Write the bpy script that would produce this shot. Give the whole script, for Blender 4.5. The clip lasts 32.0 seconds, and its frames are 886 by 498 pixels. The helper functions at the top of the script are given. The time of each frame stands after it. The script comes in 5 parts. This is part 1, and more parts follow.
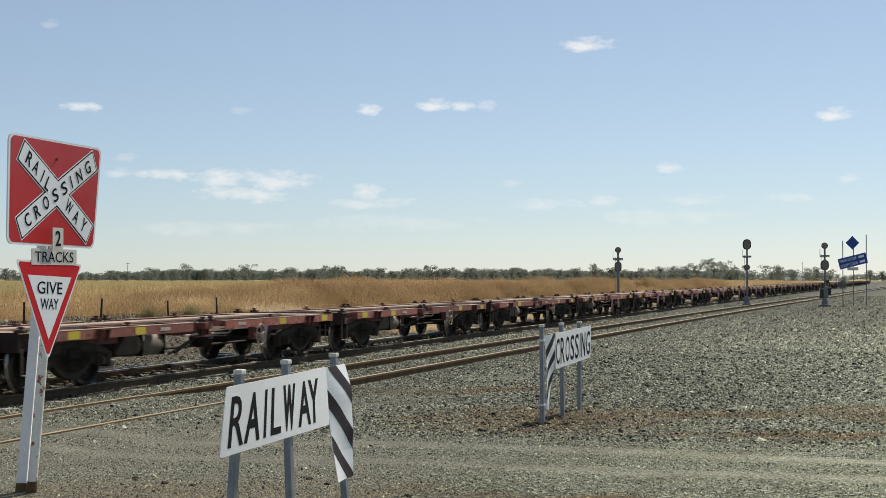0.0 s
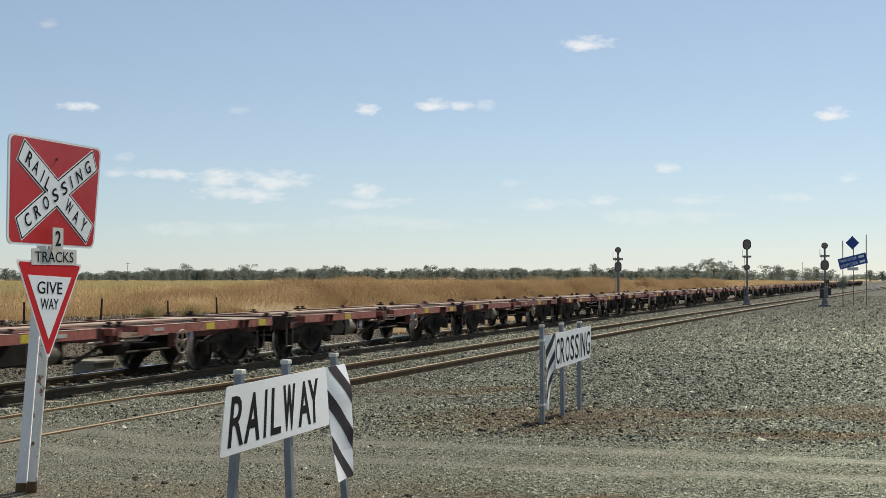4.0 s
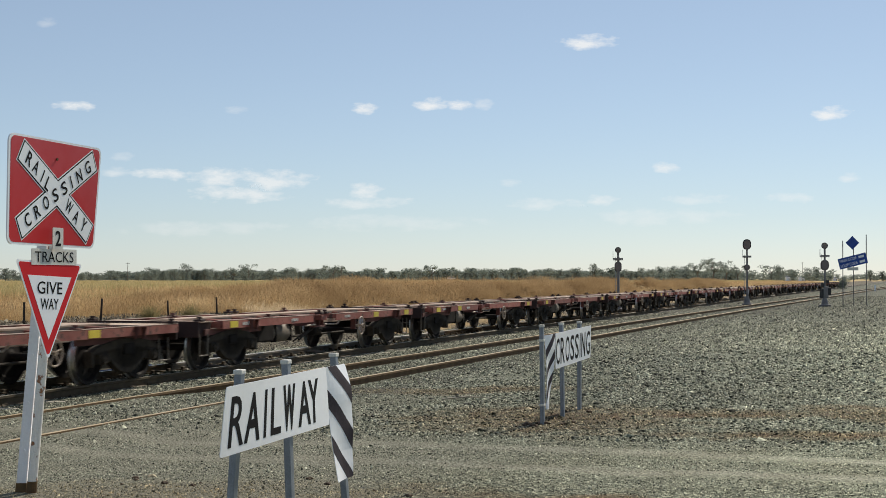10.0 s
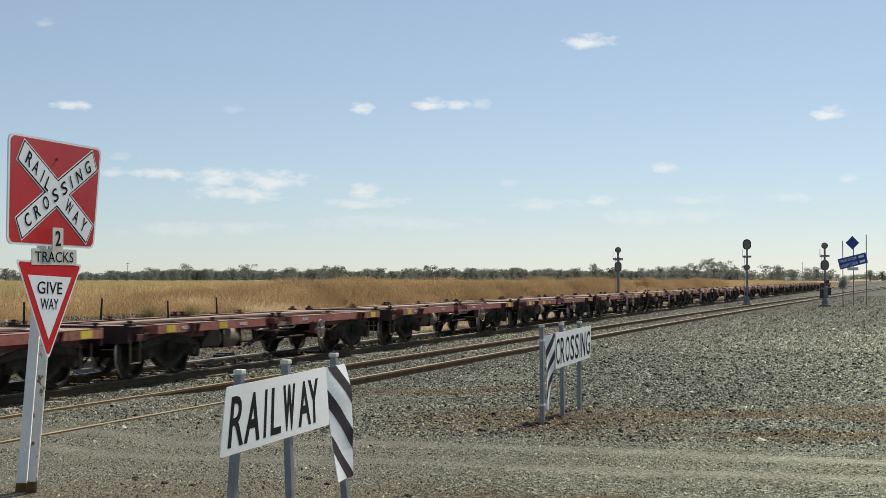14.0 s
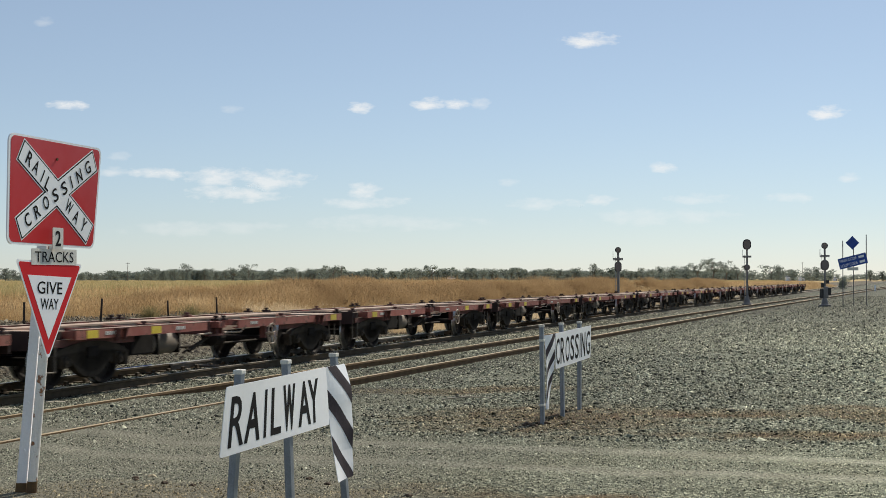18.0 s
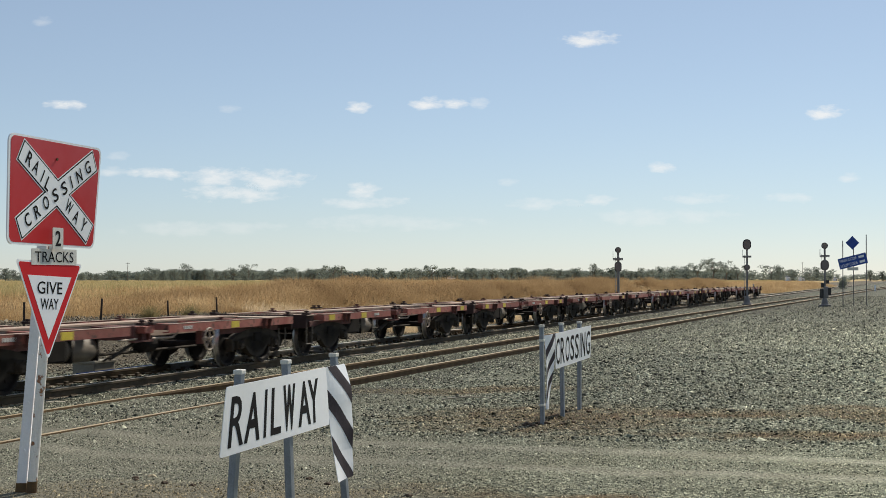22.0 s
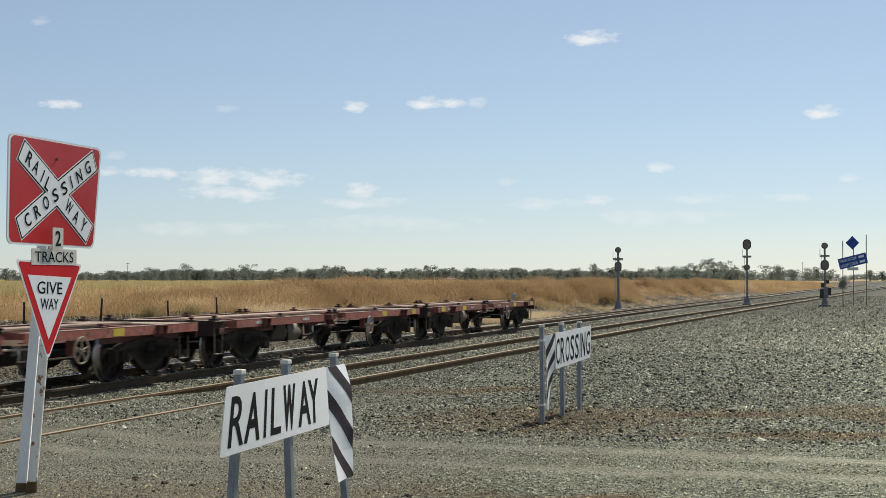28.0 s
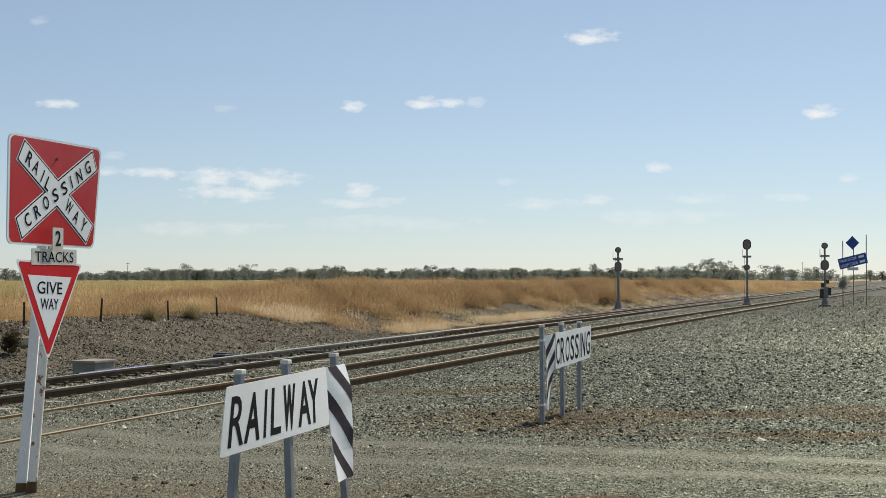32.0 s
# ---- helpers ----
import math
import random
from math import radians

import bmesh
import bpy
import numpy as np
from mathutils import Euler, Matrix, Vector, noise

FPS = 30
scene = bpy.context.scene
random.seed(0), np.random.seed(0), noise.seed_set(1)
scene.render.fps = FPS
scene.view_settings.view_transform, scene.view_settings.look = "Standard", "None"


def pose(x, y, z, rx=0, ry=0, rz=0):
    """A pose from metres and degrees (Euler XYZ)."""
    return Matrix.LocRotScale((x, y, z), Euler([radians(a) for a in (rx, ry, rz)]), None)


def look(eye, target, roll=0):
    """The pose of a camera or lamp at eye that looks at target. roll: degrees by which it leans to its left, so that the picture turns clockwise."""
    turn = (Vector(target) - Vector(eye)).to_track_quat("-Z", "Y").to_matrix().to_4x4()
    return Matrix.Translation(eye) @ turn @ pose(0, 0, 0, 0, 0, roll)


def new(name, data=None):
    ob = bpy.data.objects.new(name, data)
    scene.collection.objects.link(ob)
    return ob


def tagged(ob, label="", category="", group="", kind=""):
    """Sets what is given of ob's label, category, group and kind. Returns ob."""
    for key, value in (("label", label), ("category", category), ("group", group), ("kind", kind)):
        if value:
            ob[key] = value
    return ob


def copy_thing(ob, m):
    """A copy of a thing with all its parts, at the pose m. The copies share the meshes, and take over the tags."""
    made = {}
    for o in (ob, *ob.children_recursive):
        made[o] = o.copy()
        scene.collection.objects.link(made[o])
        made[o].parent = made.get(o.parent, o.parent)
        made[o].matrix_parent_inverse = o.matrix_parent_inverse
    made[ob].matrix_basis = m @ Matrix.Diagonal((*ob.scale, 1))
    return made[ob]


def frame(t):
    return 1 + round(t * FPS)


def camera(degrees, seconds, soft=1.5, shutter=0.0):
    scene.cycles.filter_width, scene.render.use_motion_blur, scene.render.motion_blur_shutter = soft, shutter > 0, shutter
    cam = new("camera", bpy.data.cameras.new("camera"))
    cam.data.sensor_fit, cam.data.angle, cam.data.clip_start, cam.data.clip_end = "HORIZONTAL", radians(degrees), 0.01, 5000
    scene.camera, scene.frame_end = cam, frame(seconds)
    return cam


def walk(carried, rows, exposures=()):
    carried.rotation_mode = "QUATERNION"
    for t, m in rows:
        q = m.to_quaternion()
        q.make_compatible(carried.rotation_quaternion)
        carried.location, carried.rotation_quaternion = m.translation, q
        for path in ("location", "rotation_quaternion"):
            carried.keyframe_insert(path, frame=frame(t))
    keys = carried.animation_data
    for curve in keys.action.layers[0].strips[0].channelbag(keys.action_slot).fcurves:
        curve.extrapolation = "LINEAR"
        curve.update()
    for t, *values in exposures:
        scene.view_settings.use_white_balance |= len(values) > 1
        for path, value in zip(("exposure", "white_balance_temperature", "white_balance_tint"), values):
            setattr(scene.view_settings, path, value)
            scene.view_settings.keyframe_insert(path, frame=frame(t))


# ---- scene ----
EYE = 1.754
cam = camera(34.83, 32.0, soft=0.75, shutter=0.2)
walk(cam, [(0, pose(0, 0, EYE, 91.18, 0, 0)), (32, pose(0, 0, EYE, 91.18, 0, 0))], exposures=[(0, 0.0, 6430, 10), (32, 0.0, 6430, 10)])

# ---- light ----
SUN_EL, SUN_AZ = radians(40), radians(28)
world = bpy.data.worlds.new("sky")
scene.world = world
world.use_nodes = True
wn = world.node_tree
sky = wn.nodes.new("ShaderNodeTexSky")
sky.sky_type, sky.sun_disc = "NISHITA", False
sky.sun_elevation, sky.sun_rotation = SUN_EL, SUN_AZ
sky.air_density, sky.dust_density, sky.ozone_density = 0.85, 0.12, 3.5
pale = wn.nodes.new("ShaderNodeHueSaturation")
pale.inputs["Saturation"].default_value = 0.8
pale.inputs["Hue"].default_value = 0.498
wn.links.new(sky.outputs[0], pale.inputs["Color"])
veil = wn.nodes.new("ShaderNodeMix")
veil.data_type = "RGBA"
veil.inputs[0].default_value, veil.inputs[7].default_value = 0.20, (6.1, 7.6, 9.0, 1)
wn.links.new(pale.outputs[0], veil.inputs[6])
wn.links.new(veil.outputs[2], wn.nodes["Background"].inputs[0])
wn.nodes["Background"].inputs[1].default_value = 0.083
sun_dir = Vector((math.sin(SUN_AZ) * math.cos(SUN_EL), math.cos(SUN_AZ) * math.cos(SUN_EL), math.sin(SUN_EL)))
sun = new("sun", bpy.data.lights.new("sun", "SUN"))
sun.data.energy, sun.data.angle, sun.data.color = 4.75, radians(0.53), (1.0, 0.92, 0.78)
sun.matrix_world = look(sun_dir * 100, (0, 0, 0))


# ---- materials ----
def nodes_of(name):
    m = bpy.data.materials.new(name)
    m.use_nodes = True
    return m, m.node_tree, m.node_tree.nodes["Principled BSDF"]


def noise_node(nt, scale, detail=4.0, rough=0.55, co=None):
    n = nt.nodes.new("ShaderNodeTexNoise")
    n.inputs["Scale"].default_value, n.inputs["Detail"].default_value, n.inputs["Roughness"].default_value = scale, detail, rough
    if co is not None:
        nt.links.new(co, n.inputs["Vector"])
    return n.outputs["Fac"]


def ramp(nt, fac, stops):
    r = nt.nodes.new("ShaderNodeValToRGB")
    while len(r.color_ramp.elements) < len(stops):
        r.color_ramp.elements.new(0.5)
    for e, (p, c) in zip(r.color_ramp.elements, stops):
        e.position, e.color = p, (*c, 1)
    nt.links.new(fac, r.inputs[0])
    return r.outputs[0]


def mix(nt, fac, a, b, mode="MIX"):
    n = nt.nodes.new("ShaderNodeMix")
    n.data_type, n.blend_type = "RGBA", mode
    for sock, v in ((n.inputs[0], fac), (n.inputs[6], a), (n.inputs[7], b)):
        if isinstance(v, (int, float)):
            sock.default_value = v
        elif isinstance(v, tuple):
            sock.default_value = (*v, 1)
        else:
            nt.links.new(v, sock)
    return n.outputs[2]


def calc(nt, op, a, b=0.0, c=0.0, clamp=False):
    n = nt.nodes.new("ShaderNodeMath")
    n.operation, n.use_clamp = op, clamp
    for i, v in enumerate((a, b, c)):
        if isinstance(v, (int, float)):
            n.inputs[i].default_value = v
        else:
            nt.links.new(v, n.inputs[i])
    return n.outputs[0]


def bump(nt, bsdf, height, strength, dist=0.01):
    b = nt.nodes.new("ShaderNodeBump")
    b.inputs["Strength"].default_value, b.inputs["Distance"].default_value = strength, dist
    nt.links.new(height, b.inputs["Height"])
    nt.links.new(b.outputs[0], bsdf.inputs["Normal"])


def coords(nt, kind="Object"):
    return nt.nodes.new("ShaderNodeTexCoord").outputs[kind]


def mat(name, a, b, scale=6.0, rough=0.7, metal=0.0, relief=0.15, wear=None, vary=0.0, spec=0.4, grain=0.5):
    """Two tones by coarse noise, fine grain on top, optional worn spots, optional tone change from piece to piece."""
    m, nt, p = nodes_of(name)
    co = coords(nt)
    big = noise_node(nt, scale, 5, 0.6, co)
    fine = noise_node(nt, scale * 14, 3, 0.6, co)
    col = ramp(nt, big, [(0.3, a), (0.7, b)])
    col = mix(nt, grain, col, ramp(nt, fine, [(0.25, (0.62, 0.62, 0.62)), (0.75, (1.25, 1.25, 1.25))]), "MULTIPLY")
    if wear:
        spots = noise_node(nt, scale * 3.3, 6, 0.65, co)
        col = mix(nt, ramp(nt, spots, [(wear[1], (0, 0, 0)), (wear[1] + 0.06, (1, 1, 1))]), col, wear[0])
    if vary:
        rnd = nt.nodes.new("ShaderNodeObjectInfo").outputs["Random"]
        k = calc(nt, "MULTIPLY_ADD", rnd, vary, 1 - vary / 2)
        hs = nt.nodes.new("ShaderNodeHueSaturation")
        nt.links.new(k, hs.inputs["Value"])
        nt.links.new(col, hs.inputs["Color"])
        col = hs.outputs[0]
    nt.links.new(col, p.inputs["Base Color"])
    p.inputs["Metallic"].default_value = metal
    p.inputs["Specular IOR Level"].default_value = spec
    nt.links.new(calc(nt, "MULTIPLY_ADD", fine, 0.25, rough - 0.12), p.inputs["Roughness"])
    if relief:
        bump(nt, p, fine, relief)
    return m


M_SILL = mat("faded_red_paint", (0.29, 0.068, 0.048), (0.43, 0.165, 0.12), 2.0, 0.7, wear=((0.12, 0.055, 0.038), 0.56), vary=0.45)
M_DECK = mat("dusty_deck_steel", (0.33, 0.22, 0.155), (0.50, 0.37, 0.28), 1.6, 0.75, wear=((0.2, 0.09, 0.06), 0.62), vary=0.3)
M_GRIME = mat("brake_dust_grime", (0.009, 0.008, 0.007), (0.026, 0.021, 0.018), 3.0, 0.9, vary=0.3, spec=0.12)
M_FRAME = mat("dusty_cast_steel", (0.013, 0.011, 0.009), (0.068, 0.053, 0.038), 3.0, 0.85, vary=0.3, spec=0.15)
M_WHEEL = mat("wheel_steel", (0.012, 0.010, 0.009), (0.036, 0.029, 0.025), 4.0, 0.75, spec=0.15)
M_TREAD = mat("bright_tread", (0.45, 0.44, 0.43), (0.6, 0.58, 0.56), 8.0, 0.3, metal=1.0, relief=0.05)
M_TANK = mat("grey_tank_paint", (0.11, 0.09, 0.068), (0.20, 0.165, 0.125), 2.5, 0.7, wear=((0.12, 0.08, 0.06), 0.62))
M_YELLOW = mat("yellow_marking", (0.68, 0.50, 0.03), (0.78, 0.60, 0.06), 9.0, 0.5, relief=0.03, wear=((0.35, 0.22, 0.06), 0.68), vary=0.3)
M_HANDWHEEL = mat("worn_white_iron", (0.32, 0.24, 0.17), (0.47, 0.37, 0.28), 12.0, 0.6, wear=((0.25, 0.15, 0.1), 0.6))
M_BLUE = mat("blue_paint", (0.012, 0.04, 0.20), (0.02, 0.06, 0.28), 5.0, 0.6)
M_DARKRED = mat("dark_red_paint", (0.09, 0.032, 0.026), (0.17, 0.065, 0.05), 3.0, 0.75, wear=((0.07, 0.04, 0.03), 0.6))
M_ENDBOX = mat("grimy_brown_paint", (0.026, 0.013, 0.011), (0.058, 0.027, 0.021), 3.0, 0.8, vary=0.3)
M_RUST = mat("rusty_rail_side", (0.085, 0.047, 0.020), (0.18, 0.108, 0.045), 5.0, 0.85, wear=((0.07, 0.05, 0.03), 0.62))
M_OLDRAIL = mat("brown_rail_side", (0.055, 0.037, 0.017), (0.105, 0.074, 0.038), 5.0, 0.8)
M_HEAD = mat("polished_rail_head", (0.50, 0.45, 0.36), (0.62, 0.56, 0.45), 3.0, 0.42, metal=1.0, relief=0.03)
M_RUSTHEAD = mat("rusty_rail_head", (0.40, 0.28, 0.14), (0.56, 0.42, 0.24), 4.0, 0.5, metal=0.4, relief=0.08)
M_GREYRAIL = mat("grey_rail_side", (0.12, 0.105, 0.083), (0.21, 0.185, 0.15), 4.0, 0.65)
M_SLEEPER = mat("weathered_concrete", (0.34, 0.31, 0.25), (0.48, 0.44, 0.36), 4.0, 0.9, vary=0.3)
M_CONCRETE = mat("pale_concrete", (0.23, 0.21, 0.165), (0.37, 0.34, 0.27), 3.0, 0.9, wear=((0.3, 0.27, 0.22), 0.62))
M_WHITE = mat("white_sheeting", (0.93, 0.935, 0.95), (0.96, 0.965, 0.98), 2.0, 0.4, relief=0.0, grain=0.06)
M_RED = mat("deep_red_sheeting", (0.60, 0.014, 0.020), (0.68, 0.022, 0.028), 2.0, 0.55, relief=0.0, grain=0.08, spec=0.12)


def fading_red():
    m, nt, p = nodes_of("red_sheeting")
    co = coords(nt)
    sep = nt.nodes.new("ShaderNodeSeparateXYZ")
    nt.links.new(co, sep.inputs[0])
    f = calc(nt, "MULTIPLY_ADD", calc(nt, "SUBTRACT", sep.outputs[2], 2.25), 1.0, calc(nt, "MULTIPLY_ADD", noise_node(nt, 2.2, 4, 0.6, co), 1.3, -0.65), True)
    col = mix(nt, f, (0.56, 0.018, 0.022), (0.60, 0.085, 0.10))
    dirt = ramp(nt, noise_node(nt, 26, 5, 0.7, co), [(0.66, (0, 0, 0)), (0.74, (0.6, 0.6, 0.6))])
    nt.links.new(mix(nt, dirt, col, (0.30, 0.05, 0.04)), p.inputs["Base Color"])
    p.inputs["Roughness"].default_value = 0.45
    p.inputs["Specular IOR Level"].default_value = 0.2
    return m


M_FADED = fading_red()
M_BLACK = mat("black_lettering", (0.006, 0.006, 0.007), (0.014, 0.014, 0.015), 5.0, 0.85, relief=0.02, spec=0.1)
M_GALV = mat("galvanised_steel", (0.21, 0.23, 0.26), (0.31, 0.335, 0.365), 7.0, 0.5, metal=0.6, wear=((0.24, 0.22, 0.2), 0.66))
M_WPOST = mat("flaking_white_paint", (0.86, 0.81, 0.73), (0.93, 0.89, 0.82), 4.0, 0.7, relief=0.1, wear=((0.33, 0.15, 0.07), 0.57), grain=0.2)
M_GPOST = mat("chalky_white_paint", (0.86, 0.85, 0.86), (0.93, 0.92, 0.92), 3.0, 0.6, relief=0.05, wear=((0.40, 0.30, 0.24), 0.69), grain=0.15)
M_PLATE = mat("weathered_plate", (0.62, 0.60, 0.54), (0.76, 0.74, 0.68), 7.0, 0.6, wear=((0.34, 0.28, 0.2), 0.64))
M_SIGNAL = mat("black_signal_enamel", (0.03, 0.028, 0.027), (0.06, 0.056, 0.052), 4.0, 0.6)
M_BACKBOARD = mat("faded_black_backboard", (0.19, 0.158, 0.14), (0.27, 0.225, 0.20), 4.0, 0.75)
M_MAST = mat("grey_mast_paint", (0.17, 0.155, 0.145), (0.27, 0.25, 0.24), 4.0, 0.6)
M_SIGNBLUE = mat("blue_sheeting", (0.02, 0.06, 0.30), (0.03, 0.09, 0.38), 3.0, 0.5, relief=0.02)
M_BAND = mat("worn_dark_band", (0.045, 0.037, 0.043), (0.075, 0.063, 0.07), 5.0, 0.8, relief=0.03, spec=0.08)
M_PICKET = mat("dark_steel_picket", (0.03, 0.025, 0.02), (0.07, 0.055, 0.045), 8.0, 0.8)
M_SANDSTONE = mat("pale_sandstone", (0.42, 0.34, 0.22), (0.56, 0.47, 0.32), 4.0, 0.9)
M_TWIG = mat("bleached_wood", (0.40, 0.34, 0.26), (0.55, 0.48, 0.38), 9.0, 0.9)
M_BARK = mat("grey_bark", (0.13, 0.11, 0.09), (0.26, 0.23, 0.20), 1.5, 0.95)


def leaf_mat(name, a, b, scale=0.4, c=None):
    m, nt, p = nodes_of(name)
    rnd = nt.nodes.new("ShaderNodeNewGeometry").outputs["Random Per Island"]
    co = coords(nt)
    big = noise_node(nt, scale, 4, 0.6, co)
    f = calc(nt, "ADD", calc(nt, "MULTIPLY", rnd, 0.2), calc(nt, "MULTIPLY", big, 0.8))
    col = ramp(nt, f, [(0.3, a), (0.7, b)] if c is None else [(0.32, a), (0.5, b), (0.68, c)])
    nt.links.new(col, p.inputs["Base Color"])
    p.inputs["Roughness"].default_value = 0.75
    p.inputs["Specular IOR Level"].default_value = 0.2
    tr = nt.nodes.new("ShaderNodeBsdfTranslucent")
    nt.links.new(col, tr.inputs[0])
    ms = nt.nodes.new("ShaderNodeMixShader")
    ms.inputs[0].default_value = 0.58
    nt.links.new(p.outputs[0], ms.inputs[1])
    nt.links.new(tr.outputs[0], ms.inputs[2])
    nt.links.new(ms.outputs[0], nt.nodes["Material Output"].inputs[0])
    return m


M_GRASS = leaf_mat("dry_grass", (0.24, 0.15, 0.07), (0.48, 0.325, 0.165), 0.42, (0.70, 0.52, 0.295))
M_STRAW = leaf_mat("bleached_straw", (0.48, 0.34, 0.18), (0.86, 0.72, 0.5), 0.5)
M_REED = leaf_mat("brown_dry_reeds", (0.225, 0.14, 0.068), (0.53, 0.37, 0.195), 0.5)
M_GREENGRASS = leaf_mat("olive_field_grass", (0.22, 0.235, 0.10), (0.42, 0.345, 0.17), 0.06, (0.60, 0.46, 0.27))
M_SHRUB = leaf_mat("grey_green_shrub", (0.15, 0.13, 0.06), (0.28, 0.235, 0.115), 1.5)
# grey-green leaves, paled and greyed so the colour carries distance haze
M_LEAF = leaf_mat("hazed_eucalypt_leaves", (0.145, 0.17, 0.15), (0.235, 0.27, 0.22), 0.5)
M_DARKBUSH = leaf_mat("dark_bush_leaves", (0.045, 0.036, 0.018), (0.10, 0.08, 0.04), 2.0)


# ---- mesh helpers ----
def to_mesh(bm, name, smooth=False):
    me = bpy.data.meshes.new(name)
    bm.normal_update()
    bm.to_mesh(me)
    bm.free()
    if smooth:
        me.polygons.foreach_set("use_smooth", [True] * len(me.polygons))
    return me


def part(name, shape, material, parent=None, label="", at=None, smooth=False):
    """Links a bmesh (or a mesh) as one object under a thing."""
    me = shape if isinstance(shape, bpy.types.Mesh) else to_mesh(shape, name, smooth)
    if material and not me.materials:
        me.materials.append(material)
    ob = new(name, me)
    if parent:
        ob.parent = parent
    if at is not None:
        ob.matrix_basis = at
    return tagged(ob, label) if label else ob


def thing(name, m, label, category, group="", kind=""):
    ob = new(name)
    ob.empty_display_size = 0.2
    ob.matrix_basis = m
    return tagged(ob, label, category, group, kind)


def box(bm, c, size, m=None, bevel=0.0):
    r = bmesh.ops.create_cube(bm, size=1.0)
    bmesh.ops.transform(bm, matrix=(m or Matrix()) @ Matrix.Translation(c) @ Matrix.Diagonal((*size, 1)), verts=r["verts"])
    if bevel:
        edges = {e for v in r["verts"] for e in v.link_edges}
        bmesh.ops.bevel(bm, geom=list(edges), offset=bevel, segments=2, affect="EDGES", profile=0.6)
    return bm


def rod(bm, a, b, r, seg=10, r2=None):
    a, b = Vector(a), Vector(b)
    q = (b - a).to_track_quat("Z", "Y").to_matrix().to_4x4()
    bmesh.ops.create_cone(bm, cap_ends=True, segments=seg, radius1=r, radius2=r if r2 is None else r2, depth=(b - a).length,
                          matrix=Matrix.Translation((a + b) / 2) @ q)
    return bm


def slab(bm, pts, depth, m=None):
    """A flat outline in local x, z, given thickness along y (front at y = 0, back at +depth)."""
    m = m or Matrix()
    front = [bm.verts.new(m @ Vector((x, 0, z))) for x, z in pts]
    back = [bm.verts.new(m @ Vector((x, depth, z))) for x, z in pts]
    n = len(pts)
    bm.faces.new(front)
    bm.faces.new(back[::-1])
    for i in range(n):
        j = (i + 1) % n
        bm.faces.new((front[j], front[i], back[i], back[j]))
    return bm


def ring(bm, r, tube, m, seg=28, sides=6):
    vs = []
    for i in range(seg):
        a = math.tau * i / seg
        vs.append([bm.verts.new(m @ Vector(((r + tube * math.cos(b)) * math.cos(a), tube * math.sin(b), (r + tube * math.cos(b)) * math.sin(a))))
                   for b in (math.tau * j / sides for j in range(sides))])
    for i in range(seg):
        for j in range(sides):
            k, l = (i + 1) % seg, (j + 1) % sides
            bm.faces.new((vs[i][j], vs[k][j], vs[k][l], vs[i][l]))
    return bm


def lathe(bm, prof, m, seg=24):
    """Turns a profile of (radius, x) round the local x axis."""
    rows = [[bm.verts.new(m @ Vector((x, r * math.cos(a), r * math.sin(a)))) for a in (math.tau * i / seg for i in range(seg))] for r, x in prof]
    for p, q in zip(rows, rows[1:]):
        for i in range(seg):
            j = (i + 1) % seg
            bm.faces.new((p[i], p[j], q[j], q[i]))
    bm.faces.new(rows[0][::-1])
    bm.faces.new(rows[-1])
    return bm


def rounded(w, h, r, n=5):
    """Outline of a rounded rectangle about the origin, in x, z."""
    pts = []
    for cx, cz, a0 in ((w / 2 - r, h / 2 - r, 0), (-w / 2 + r, h / 2 - r, 90), (-w / 2 + r, -h / 2 + r, 180), (w / 2 - r, -h / 2 + r, 270)):
        pts += [(cx + r * math.cos(radians(a0 + 90 * i / n)), cz + r * math.sin(radians(a0 + 90 * i / n))) for i in range(n + 1)]
    return pts[::-1]


def letters(word, width, height, depth=0.001, bold=0.0, gap=1.0):
    """A word as a thin mesh about the origin in local x, z, facing local -y."""
    cu = bpy.data.curves.new("word", "FONT")
    cu.body, cu.extrude, cu.resolution_u, cu.offset, cu.space_character = word, 0.5, 3, bold, gap
    ob = new("word", cu)
    bpy.context.view_layer.update()
    me = bpy.data.meshes.new_from_object(ob.evaluated_get(bpy.context.evaluated_depsgraph_get()))
    bpy.data.objects.remove(ob)
    co = np.empty(len(me.vertices) * 3)
    me.vertices.foreach_get("co", co)
    co = co.reshape(-1, 3)
    lo, hi = co.min(0), co.max(0)
    c = (co - (lo + hi) / 2) / (hi - lo)
    out = np.stack([c[:, 0] * width, -c[:, 2] * depth, c[:, 1] * height], 1)
    me.vertices.foreach_set("co", out.ravel())
    me.materials.clear()
    me.update()
    return me


def flat_mesh(name, verts, faces, material):
    me = bpy.data.meshes.new(name)
    nv, nf, k = len(verts), len(faces), faces.shape[1]
    me.vertices.add(nv)
    me.vertices.foreach_set("co", np.asarray(verts, np.float32).ravel())
    me.loops.add(nf * k)
    me.loops.foreach_set("vertex_index", np.asarray(faces, np.int32).ravel())
    me.polygons.add(nf)
    me.polygons.foreach_set("loop_start", np.arange(0, nf * k, k, dtype=np.int32))
    me.update(calc_edges=True)
    me.materials.append(material)
    return me


